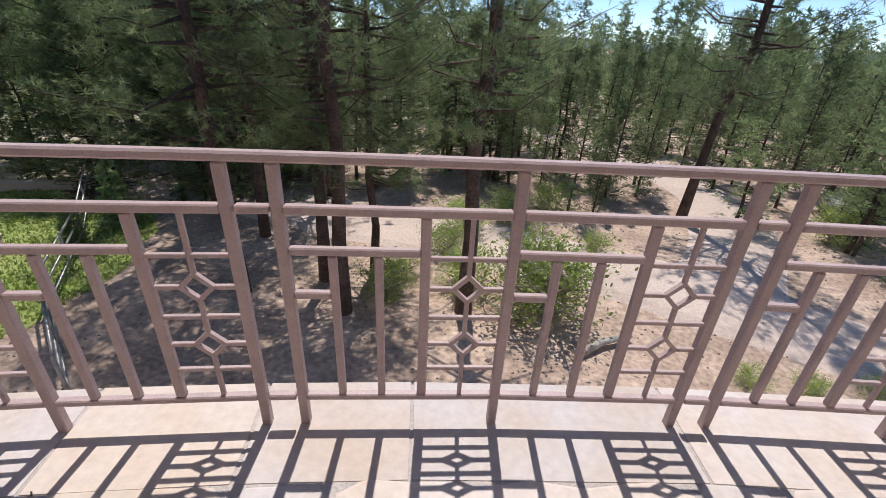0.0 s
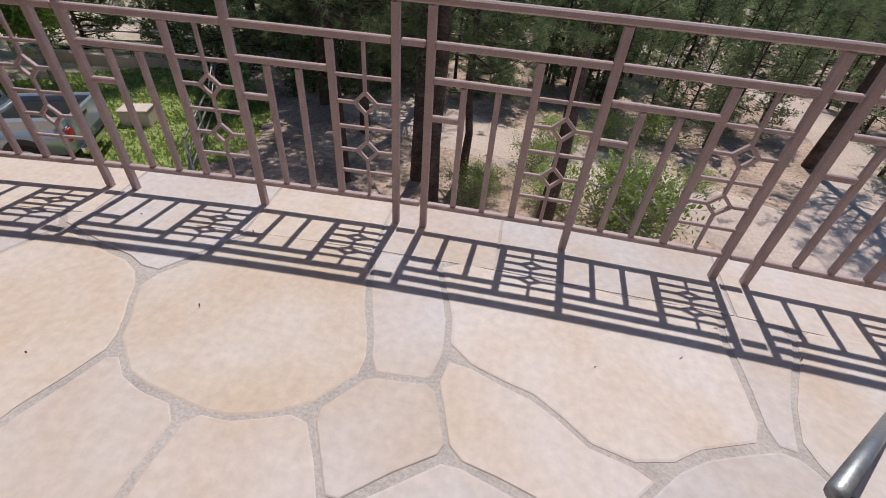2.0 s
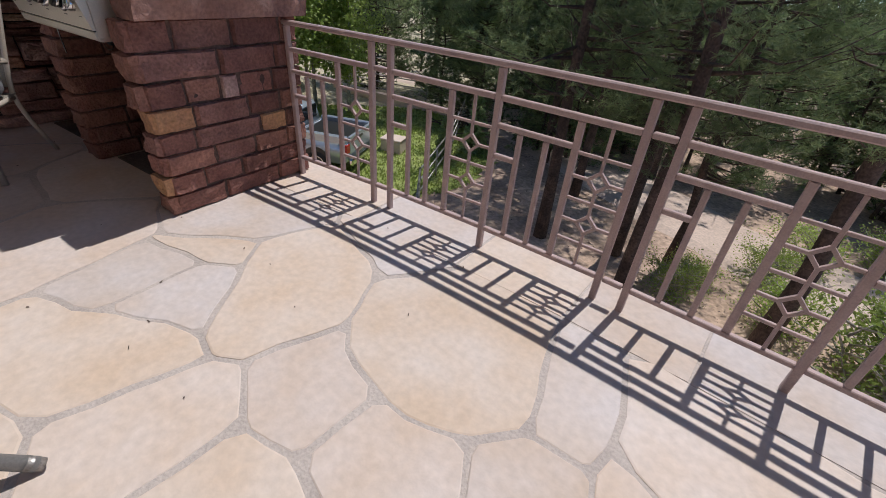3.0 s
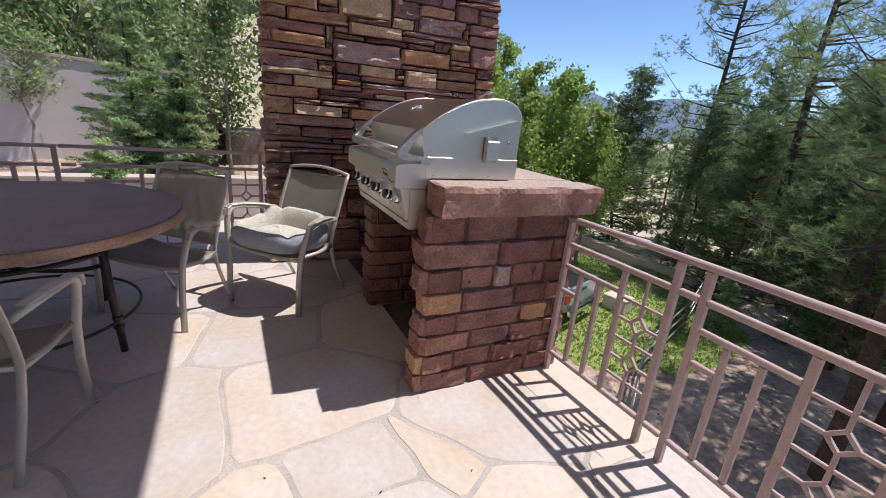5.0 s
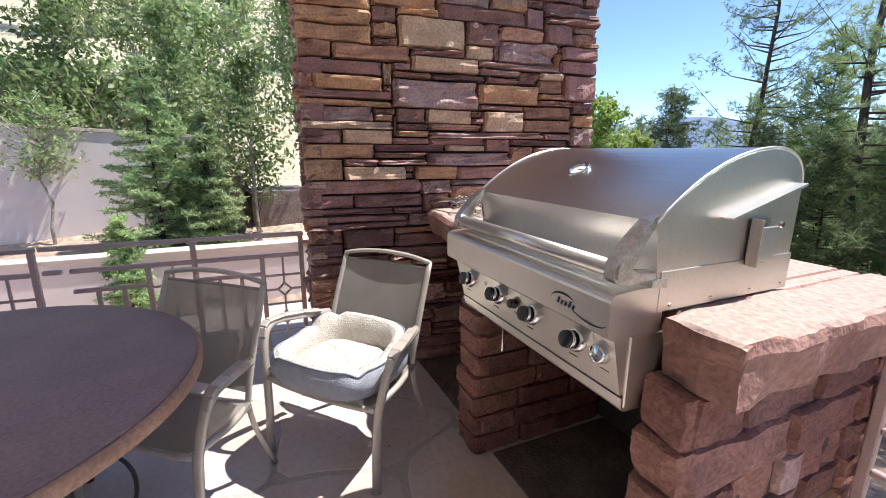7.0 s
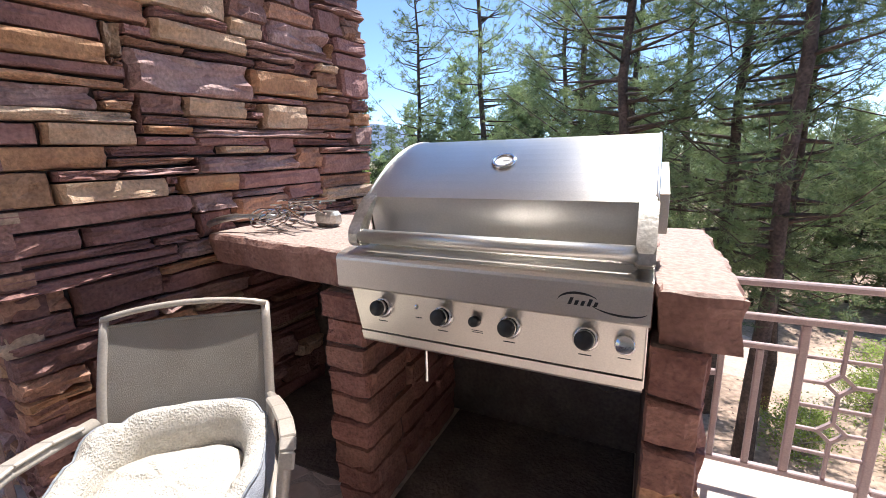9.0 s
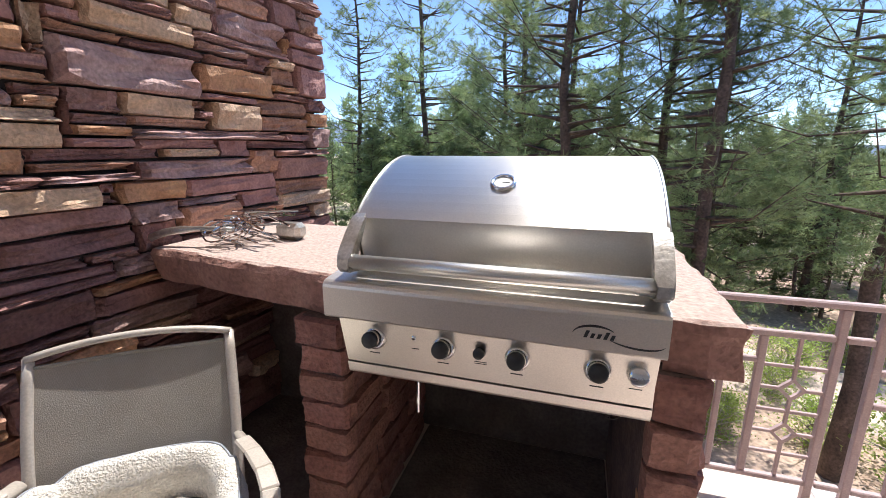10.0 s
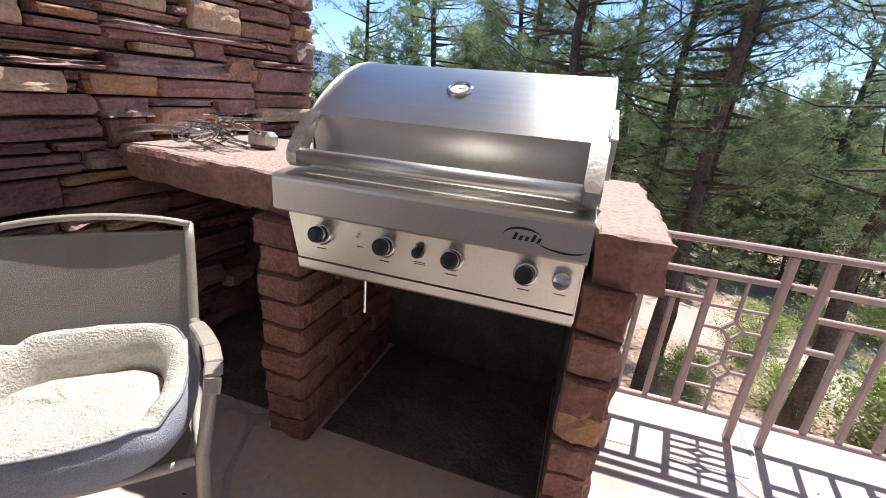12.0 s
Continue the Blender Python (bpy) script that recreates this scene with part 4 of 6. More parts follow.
def sling_chair(m, label):
    ch = thing("patio_chair", m, label, "chair", "chairs round the patio table")
    for s in (-1, 1):
        w = 0.29 * s
        pts = [(0.315 * s, -0.29, 0.0), (0.312 * s, -0.275, 0.22)] + bezier((0.322 * s, -0.262, 0.40), (0.362 * s, -0.235, 0.62), (0.368 * s, -0.20, 0.655), (0.352 * s, -0.08, 0.645), 8) + [(0.316 * s, 0.08, 0.628), (0.276 * s, 0.255, 0.605)]
        part("front_leg", tube(pts, 0.022, 8, flat=0.65), M_FRAME, ch, "front leg curving into the armrest", True)
        pad = [(0.360 * s, -0.236, 0.590), (0.367 * s, -0.216, 0.638), (0.368 * s, -0.175, 0.660), (0.353 * s, -0.07, 0.662), (0.322 * s, 0.06, 0.650), (0.288 * s, 0.18, 0.630)]
        bm = bmesh.new()
        for p, q in zip(pad, pad[1:]):
            bar(p, q, 0.047, 0.014, bm, r=0.005)
        part("arm_pad", bm, M_FRAME, ch, "flat curved armrest strap")
        pts = bezier((0.248 * s, 0.44, 0.0), (0.252 * s, 0.33, 0.16), (0.258 * s, 0.235, 0.30), (0.262 * s, 0.22, 0.42), 6) + bezier((0.262 * s, 0.22, 0.42), (0.268 * s, 0.27, 0.60), (0.27 * s, 0.36, 0.75), (0.265 * s, 0.455, 0.915), 8)[1:]
        part("rear_leg", tube(pts, 0.016, 8, flat=0.75), M_FRAME, ch, "rear leg rising into the back upright", True)
        part("seat_rail", tube([(0.31 * s, -0.26, 0.415), (0.285 * s, 0.0, 0.395), (0.262 * s, 0.215, 0.40)], 0.015, 8), M_FRAME, ch, "", True)
    part("front_rail", tube(bezier((-0.305, -0.268, 0.40), (-0.12, -0.285, 0.385), (0.12, -0.285, 0.385), (0.305, -0.268, 0.40), 8), 0.015, 8), M_FRAME, ch, "", True)
    part("rear_rail", tube([(-0.255, 0.215, 0.40), (0.255, 0.215, 0.40)], 0.012, 8), M_FRAME, ch, "", True)
    part("top_rail", tube(bezier((-0.272, 0.452, 0.912), (-0.12, 0.475, 0.955), (0.12, 0.475, 0.955), (0.272, 0.452, 0.912), 10), 0.017, 8, flat=0.7), M_FRAME, ch, "curved top rail", True)
    bm = bmesh.new()
    rows = []
    line = bezier((0, 0.235, 0.455), (0, 0.275, 0.60), (0, 0.36, 0.75), (0, 0.438, 0.885), 10)
    for p in line:
        row = []
        for i in range(9):
            u = i / 8 * 2 - 1
            row.append(bm.verts.new((u * 0.252, p.y + 0.014 * (1 - u * u), p.z)))
        rows.append(row)
    for a, b in zip(rows, rows[1:]):
        for k in range(8):
            bm.faces.new((a[k], a[k + 1], b[k + 1], b[k]))
    part("back_sling", bm, M_SLING, ch, "taut mesh back", True)
    bm = bmesh.new()
    rows = []
    for p in bezier((0, -0.265, 0.415), (0, -0.10, 0.395), (0, 0.10, 0.375), (0, 0.225, 0.43), 8):
        rows.append([bm.verts.new(((i / 8 * 2 - 1) * 0.285, p.y, p.z - 0.022 * (1 - (i / 4 - 1) ** 2))) for i in range(9)])
    for a, b in zip(rows, rows[1:]):
        for k in range(8):
            bm.faces.new((a[k], a[k + 1], b[k + 1], b[k]))
    part("seat_sling", bm, M_SLING, ch, "mesh seat", True)
    part("sling_hem", tube([(-0.252, 0.439, 0.887), (0.0, 0.453, 0.887), (0.252, 0.439, 0.887)], 0.007, 6), M_SLING, ch)
    return ch


SHALLOW = Matrix.Diagonal((1.02, 0.82, 1, 1))
CH1 = pose(-4.160, -0.516, 0, 0, 0, 46)
chair = sling_chair(CH1 @ SHALLOW, CHAIR_LABEL + " under a pet bed")
copy_thing(chair, pose(-4.03, -1.27, 0, 0, 0, 54.6) @ SHALLOW)["label"] = CHAIR_LABEL + " by the table"
copy_thing(chair, pose(-2.88, -1.72, 0, 0, 0, -88) @ SHALLOW)["label"] = CHAIR_LABEL + " tucked in"

# pet bed: fat bolster ring, fleece lining and cushion
bed = thing("pet_bed", CH1 @ pose(0, -0.05, 0.412, -3, 0, 0) @ Matrix.Diagonal((1.02, 0.97, 1.06, 1)), "round pet bed of cream fleece and pale canvas on a chair", "pet bed")


def crease(a):
    """Seams that pinch the bolster."""
    return max(math.exp(-((math.degrees(a) - c) / 5.0) ** 2) for c in (38, 128, 158, 232, 318))


def puffy(major_x, major_y, prof, seed, n=96, lump=0.012, back_rise=0.0):
    bm = bmesh.new()
    rings = []
    for k in range(n):
        a = 2 * math.pi * k / n
        c, s = math.cos(a), math.sin(a)
        pinch = crease(a)
        squ = 1 / (abs(c) ** 3.2 + abs(s) ** 3.2) ** (1 / 3.2)
        ring = []
        for r, z in prof:
            d = lump * noise.noise((c * 2.2 + seed, s * 2.2, z * 12)) + 0.5 * lump * noise.noise((c * 6, s * 6 + seed, z * 20))
            rise = back_rise * step(-0.2, 0.9, s) * step(0.05, 0.14, z)
            ring.append(bm.verts.new((major_x * squ * c * (r + d), major_y * squ * s * (r + d), z + rise + d * 0.4 - 0.022 * pinch * step(0.09, 0.13, z))))
        rings.append(ring)
    for i in range(n):
        a, b = rings[i], rings[(i + 1) % n]
        for k in range(len(prof) - 1):
            bm.faces.new((a[k], b[k], b[k + 1], a[k + 1]))
    return bm, rings


bm, rings = puffy(0.285, 0.265, [(0.78, 0.0), (0.93, 0.012), (1.03, 0.05), (1.05, 0.09), (1.0, 0.125), (0.97, 0.137)], 1, back_rise=0.07)
bm.faces.new([r[0] for r in rings][::-1])
part("canvas_shell", bm, M_DENIM, bed, "pale blue-grey canvas outside", True)
bm, rings = puffy(0.285, 0.265, [(0.975, 0.138), (0.90, 0.152), (0.80, 0.140), (0.74, 0.10), (0.72, 0.07)], 1, back_rise=0.07, lump=0.016)
part("fleece_bolster", bm, M_FLEECE, bed, "cream fleece bolster", True)
bm, rings = puffy(0.285, 0.265, [(0.73, 0.07), (0.66, 0.095), (0.45, 0.105), (0.2, 0.11)], 5, lump=0.01)
c0 = bm.verts.new((0, 0, 0.112))
for i in range(96):
    bm.faces.new((rings[i][-1], rings[(i + 1) % 96][-1], c0))
part("fleece_cushion", bm, M_FLEECE, bed, "cream fleece cushion", True)
pts = []
for k in range(96):
    a = 2 * math.pi * k / 96
    c, s = math.cos(a), math.sin(a)
    squ = 1 / (abs(c) ** 3.2 + abs(s) ** 3.2) ** (1 / 3.2)
    d = 0.012 * noise.noise((c * 2.2 + 1, s * 2.2, 0.138 * 12)) + 0.006 * noise.noise((c * 6, s * 6 + 1, 0.138 * 20))
    pts.append((0.285 * squ * c * (0.985 + d), 0.265 * squ * s * (0.985 + d), 0.139 + 0.07 * step(-0.2, 0.9, s) * step(0.05, 0.14, 0.138) + d * 0.4 - 0.022 * crease(a)))
part("piping", tube(pts, 0.004, 6, closed=True), M_PIPING, bed, "grey piping round the rim", True)

# ---- table ----
table = thing("patio_table", pose(-3.73, -1.90, 0) @ Matrix.Diagonal((1, 1, 1.03, 1)), "large round patio table with a dark top and iron base", "table")
part("tabletop", lathe([(0, 0.742), (0.80, 0.742), (0.815, 0.738), (0.818, 0.73), (0, 0.73)], 72), M_TABLETOP, table, "dark brown stone top", True)
part("rim", lathe([(0.80, 0.7285), (0.826, 0.7285), (0.832, 0.722), (0.830, 0.685), (0.82, 0.678), (0.74, 0.678), (0.74, 0.7285)], 72), M_TABLERIM, table, "tan stone edge", True)
for k in range(4):
    a = radians(68 + 90 * k)
    c, s = math.cos(a), math.sin(a)
    pts = [(0.52 * c, 0.52 * s, 0.678), (0.53 * c, 0.53 * s, 0.40), (0.55 * c, 0.55 * s, 0.16), (0.56 * c, 0.56 * s, 0.0)]
    leg = part("leg", tube(pts, [0.021, 0.021, 0.019, 0.018], 10), M_IRON, table, "", True)
    for z in (0.15, 0.20):
        part("collar", lathe([(0.018, -0.012), (0.027, -0.008), (0.027, 0.008), (0.018, 0.012)], 12, m=pose(0.55 * c, 0.55 * s, z)), M_IRON, leg)
    part("brace", tube(bezier((0.53 * c, 0.53 * s, 0.50), (0.40 * c, 0.40 * s, 0.44), (0.22 * c, 0.22 * s, 0.42), (0, 0, 0.43), 8), 0.012, 8), M_IRON, table, "", True)
part("ring", tube([(0.53 * math.cos(t), 0.53 * math.sin(t), 0.565) for t in [k * math.pi / 24 for k in range(48)]], 0.013, 8, closed=True), M_IRON, table, "bent iron ring", True)
part("low_ring", tube([(0.55 * math.cos(t), 0.55 * math.sin(t), 0.175) for t in [k * math.pi / 24 for k in range(48)]], 0.009, 8, closed=True), M_IRON, table, "", True)

# ---- telescope tripods ----


def spreader_leg(parent, foot, top, r=0.021):
    foot, top = Vector(foot), Vector(top)
    d = top - foot
    leg = part("leg", tube([foot + d * 0.012, foot + d * 0.62], r, 12), M_TRIPOD, parent, "grey tube leg", True)
    part("upper_leg", tube([foot + d * 0.60, top], r * 1.3, 12), M_TRIPOD, leg, "", True)
    part("foot_cap", tube([foot, foot + d * 0.035], [r * 0.9, r * 1.06], 12), M_PIPE, leg, "", True)
    side = d.cross(Vector((0, 0, 1))).normalized()
    k = foot + d * 0.10
    part("clamp_screw", tube([k, k + side * 0.045], 0.006, 8), M_CHROME, leg)
    part("wing", bar(k + side * 0.045 - Vector((0, 0, 0.018)), k + side * 0.045 + Vector((0, 0, 0.018)), 0.008, 0.006), M_CHROME, leg)
    return leg


APEX = Vector((-1.92, -1.72, 0.95))
tri = thing("telescope_tripod", Matrix(), "grey metal telescope tripod with a latitude scale, standing in the shade", "tripod")
spreader_leg(tri, (-1.585, -0.765, 0.012), APEX + Vector((0.05, 0.12, -0.05)))
spreader_leg(tri, (-1.35, -2.25, 0.012), APEX + Vector((0.08, -0.08, -0.05)))
spreader_leg(tri, (-2.62, -2.15, 0.012), APEX + Vector((-0.1, -0.06, -0.05)))
part("head", lathe([(0, -0.06), (0.13, -0.06), (0.14, -0.03), (0.14, 0.02), (0, 0.02)], 24, m=Matrix.Translation(APEX)), M_TRIPOD, tri, "", True)

SC = pose(-1.47, -1.10, 0.27, 0, 55, -25)
part("latitude_scale", box(-0.012, 0.012, -0.11, 0.11, 0.0, 0.006, 0.002), M_STEELWORN, tri, "steel latitude scale").matrix_local = SC
part("lock_knob", lathe([(0, 0.03), (0.016, 0.03), (0.02, 0.0), (0, 0)], 16), M_CHROME, tri, "chrome locking knob", True).matrix_local = SC @ pose(0, 0.14, 0.01)
part("scale_bracket", bar((-1.47, -1.10, 0.262), APEX - Vector((0, 0, 0.06)), 0.03, 0.012), M_BLACK, tri)
for i, word in enumerate(("0", "10", "20", "30")):
    txt = bpy.data.curves.new("numeral", "FONT")
    txt.body, txt.size, txt.extrude, txt.align_x = word, 0.026, 0.0008, "CENTER"
    txt.materials.append(M_GLASS)
    o = new("numeral", txt)
    o.parent = tri
    o.matrix_local = SC @ pose(-0.030, -0.085 + 0.055 * i, 0.001, 0, 0, 90)

# folding camp stool beside the rail
stool = thing("camp_stool", Matrix(), "folding camp stool with grey tubes and olive canvas", "stool")
TOPS = ((0.30, -0.10, 0.47), (0.98, 0.02, 0.47), (0.62, -0.50, 0.47), (1.22, -0.30, 0.47))
FEET = ((1.08, 0.52, 0.012), (0.36, 0.02, 0.012), (1.20, -0.02, 0.012), (0.70, -0.44, 0.012))
for foot, top in ((FEET[0], TOPS[0]), (FEET[1], TOPS[1]), (FEET[2], TOPS[2]), (FEET[3], TOPS[3])):
    leg = part("leg", tube([foot, top], 0.016, 10), M_TRIPOD, stool, "grey tube leg", True)
    f, t = Vector(foot), Vector(top)
    part("foot_cap", tube([f - (t - f) * 0.01, f + (t - f) * 0.05], 0.019, 10), M_BLACK, leg, "", True)
    part("strap_bolt", tube([f.lerp(t, 0.16) + Vector((0, 0, -0.025)), f.lerp(t, 0.16) + Vector((0, 0, 0.03))], 0.008, 8), M_CHROME, leg)
part("foot_bar", tube([FEET[0], FEET[2]], 0.012, 8), M_TRIPOD, stool, "", True)
part("foot_bar", tube([FEET[1], FEET[3]], 0.012, 8), M_TRIPOD, stool, "", True)
bm = bmesh.new()
rows = []
A, B, C, D = (Vector(TOPS[k]) for k in (0, 1, 3, 2))
for j in range(9):
    v = j / 8
    rows.append([bm.verts.new(A.lerp(B, i / 8).lerp(D.lerp(C, i / 8), v) + Vector((0, 0, -0.09 * (1 - (i / 4 - 1) ** 2) * (1 - 0.3 * (v * 2 - 1) ** 2)))) for i in range(9)])
for a, b in zip(rows, rows[1:]):
    for k in range(8):
        bm.faces.new((a[k], a[k + 1], b[k + 1], b[k]))
bmesh.ops.solidify(bm, geom=bm.faces[:], thickness=0.006)
part("canvas_seat", bm, M_OLIVE, stool, "sagging olive canvas seat", True)

# ---- yard on the hill side ----
def yard_wall(name, p, q, z0, z1a, z1b, label):
    """A stucco retaining wall with a thin cap; its top may fall from p to q."""
    p, q = Vector((*p, 0)), Vector((*q, 0))
    d = (q - p).normalized()
    nrm = Vector((-d.y, d.x, 0)) * 0.15
    bm = bmesh.new()
    a = [bm.verts.new(v) for v in ((*(p - nrm).xy, z0), (*(p + nrm).xy, z0), (*(p + nrm).xy, z1a), (*(p - nrm).xy, z1a))]
    b = [bm.verts.new(v) for v in ((*(q - nrm).xy, z0), (*(q + nrm).xy, z0), (*(q + nrm).xy, z1b), (*(q - nrm).xy, z1b))]
    for k in range(4):
        bm.faces.new((a[k], a[(k + 1) % 4], b[(k + 1) % 4], b[k]))
    bm.faces.new(a)
    bm.faces.new(b[::-1])
    ob = part(name, bm, M_STUCCO)
    tagged(ob, label, "wall", kind="structure")
    cap = part("cap", bar((*p.xy, z1a + 0.033), (*q.xy, z1b + 0.033), 0.36, 0.06), M_KERB, ob)
    return ob


yard_wall("wall_terrace_low", (-9.2, -6.5), (-9.9, -0.6), -1.6, -0.10, -0.10, "low pink stucco terrace wall")
yard_wall("wall_terrace_high", (-11.05, -8.2), (-12.55, -2.5), -0.8, 1.98, 1.72, "tall pink stucco retaining wall below the hillside")
for i, (x, y, z, sx, sy, sz) in enumerate(((-12.2, -2.35, 0.35, 1.2, 1.1, 1.1), (-12.6, -1.2, 0.05, 1.4, 1.2, 1.0), (-13.1, 0.2, -0.2, 1.3, 1.2, 0.9))):
    b = thing("stone_block", pose(x, y, z), "grey-brown dressed stone block stepping up the bank", "stone block", "stone blocks on the bank")
    bm = rough_block(200 + i, 0.10)
    bmesh.ops.transform(bm, matrix=Matrix.LocRotScale((0, 0, 0.1), Euler((0, 0, 0.2 * i)), (sx, sy, sz)), verts=bm.verts)
    part("block", bm, M_ROCK, b)

# ---- trees ----


def tufts(verts, faces, p, size, n, r, droop=0.0, wide=0.06):
    """A bunch of thin blades round p."""
    for _ in range(n):
        d = Vector((r.gauss(0, 1), r.gauss(0, 1), r.gauss(0.25, 0.8) - droop)).normalized()
        s = (Matrix.Rotation(r.uniform(0, 6.28), 3, d) @ d.orthogonal().normalized()) * size * wide
        q = p + d * size * r.uniform(0.7, 1.15)
        i = len(verts)
        verts += [tuple(p - s), tuple(p + s), tuple(q)]
        faces.append((i, i + 1, i + 2))


def pine_mesh(seed, height, bare, spread, tuft, blades, dens=1.0, gaps=0.0, wide=0.06, limbs=True, tips=1.0):
    """Trunk with limbs, and a crown of needle bunches."""
    r = random.Random(seed)
    bm = bmesh.new()
    lean = Vector((r.uniform(-0.03, 0.03), r.uniform(-0.03, 0.03), 0))
    tr = height * 0.0098
    pts = [Vector((0, 0, -0.4)) + lean * 0]
    for i in range(1, 10):
        z = height * i / 9
        pts.append(Vector((lean.x * z + 0.10 * r.uniform(-1, 1), lean.y * z + 0.10 * r.uniform(-1, 1), z)))
    rad = [tr * 1.25] + [tr * (1 - i / 9.6) for i in range(1, 10)]
    tube(pts, rad, 8, bm)
    V, F = [], []
    z = bare * height
    while z < height * 0.99:
        f = z / height
        seg = min(8, int(f * 9))
        t = f * 9 - seg
        base = pts[seg].lerp(pts[min(seg + 1, 9)], t)
        k = (f - bare) / (1 - bare)
        length = spread * (0.55 + 0.45 * math.sin(math.pi * min(1, k * 1.3 + 0.18))) * (1 - 0.72 * k ** 3) * r.uniform(0.6, 1.2)
        a = r.uniform(0, 2 * math.pi)
        up = r.uniform(-0.22, 0.30) + 0.45 * k
        d = Vector((math.cos(a), math.sin(a), up))
        mid = base + d * length * 0.5 + Vector((0, 0, -0.06 * length))
        tip = base + d * length + Vector((0.12 * r.uniform(-1, 1), 0.12 * r.uniform(-1, 1), r.uniform(0.06, 0.26))) * length
        if limbs:
            tube([base, mid, tip], [tr * 0.22 * (1 - 0.6 * k) + 0.012, 0.016, 0.006], 4, bm)
        if r.random() > gaps * (0.5 + k):
            # needles gather in puffs towards the ends of the twigs
            n = int((6 + 9 * length) * dens)
            puffs = []
            for j in range(max(2, int(1.5 + 2.4 * length))):
                u = r.uniform(0.30, 1.03) ** tips
                p = base.lerp(mid, u * 2) if u < 0.5 else mid.lerp(tip, u * 2 - 1)
                puffs.append(p + Vector((r.gauss(0, 1), r.gauss(0, 1), r.gauss(0.2, 0.5))) * (0.15 * length * (0.4 + 0.6 * u)))
            for j in range(n):
                p = r.choice(puffs) + Vector((r.gauss(0, 1), r.gauss(0, 1), r.gauss(0, 0.7))) * (0.75 * tuft)
                tufts(V, F, p, tuft * r.uniform(0.7, 1.3), blades, r, 0.0, wide)
        z += height * r.uniform(0.006, 0.018) / max(0.5, dens)
    tufts(V, F, pts[-1], tuft * 1.3, blades * 2, r, -0.8)
    return mesh_of("trunk", bm, M_BARK, True), raw_mesh("crown", V, F, M_NEEDLE)


PINES = [pine_mesh(k, h, b, w, 0.18, 15, 1.55, 0.16, 0.036, tips=0.8) for k, h, b, w in ((1, 17, 0.22, 2.7), (2, 15, 0.20, 2.5), (3, 19, 0.24, 2.9), (4, 16, 0.24, 2.5))]
DENSE = [pine_mesh(14, 8, 0.05, 2.6, 0.17, 8, 1.85, 0, 0.09), pine_mesh(15, 9, 0.07, 2.8, 0.17, 8, 1.85, 0, 0.09)]
SLIM = [pine_mesh(5, 12, 0.10, 1.9, 0.20, 6, 1.05, 0, 0.11), pine_mesh(6, 10, 0.06, 1.8, 0.20, 6, 1.05, 0, 0.11), pine_mesh(7, 14, 0.16, 2.2, 0.21, 6, 1.05, 0, 0.11)]
MID = [pine_mesh(25, 12, 0.10, 2.0, 0.5, 6, 0.5, 0, 0.13, False), pine_mesh(26, 14, 0.14, 2.3, 0.55, 6, 0.5, 0, 0.13, False)]
FAR = [pine_mesh(8, 12, 0.05, 2.3, 1.1, 4, 0.25, 0, 0.18, False), pine_mesh(9, 14, 0.08, 2.5, 1.15, 4, 0.25, 0, 0.18, False)]


def tree(meshes, x, y, turn, scale, label, category="pine tree", group="", lean=(0, 0), name="pine_tree"):
    t = thing(name, pose(x, y, ground_z(x, y) - 0.1, lean[0], lean[1], turn) @ Matrix.Scale(scale, 4), label, category, group)
    part("trunk", meshes[0], None, t)
    part("crown", meshes[1], None, t)
    return t


NEAR = "ponderosa pine with a bare lower trunk and airy dark crown"
for i, (x, y, k, sc, lean) in enumerate((
        (-4.15, 8.5, 0, 0.95, (1, 0)), (-2.4, 9.1, 1, 1.0, (0, 1)), (-1.75, 7.75, 2, 0.85, (0, 0)), (-1.3, 9.8, 1, 0.75, (0, -2)),
        (0.85, 7.8, 2, 0.90, (0, 0)), (9.3, 13.6, 3, 1.05, (0, 6)),
        (-12.2, 19.0, 2, 1.1, (0, -3)), (-6.6, 13.2, 3, 1.0, (0, 2)), (-16.5, 18.5, 3, 1.1, (0, 2)), (-8.6, 19, 0, 1.05, (0, 0)),
        (-4.6, 11.5, 3, 0.9, (0, 0)), (-3.3, 15, 3, 1.0, (0, 0)), (18.5, 16.5, 3, 0.75, (0, 5)), (3.2, 17.5, 1, 0.95, (0, 0)))):
    tree(PINES[k], x, y, 57 * i, sc, NEAR, group="tall pines near the deck", lean=lean)

for i, (x, y, k, sc) in enumerate(((-10.6, 21.5, 0, 1.3), (-15.6, 21.4, 1, 1.25), (-7.4, 18.6, 1, 1.0), (-5.2, 17.5, 0, 0.9), (-18.5, 16.0, 0, 1.1), (-1.0, 17.5, 1, 0.9), (2.0, 19, 0, 0.8), (-12.4, 22, 0, 1.2), (-13.6, 15.8, 1, 0.75), (-11.2, 15.6, 0, 0.8), (-8.6, 14.9, 1, 0.75), (-6.2, 14.2, 0, 0.85))):
    tree(DENSE[k], x, y, 83 * i, sc, "dense dark pine with limbs down to the ground", group="dense pines behind the lawn")
for i, (x, y, k, sc) in enumerate(((11.2, 13.4, 1, 0.60), (14.4, 12.2, 0, 0.52), (15.6, 14.6, 2, 0.46), (12.8, 17.2, 1, 0.66), (17.6, 10.8, 0, 0.5), (16.4, 17.4, 1, 0.66), (13.6, 19.5, 0, 0.58), (20.0, 12.0, 1, 0.62), (9.4, 17.5, 0, 0.55))):
    tree(SLIM[k], x, y, 61 * i, sc, "slender pine beside the driveway", group="pines beside the driveway")
rng = random.Random(21)
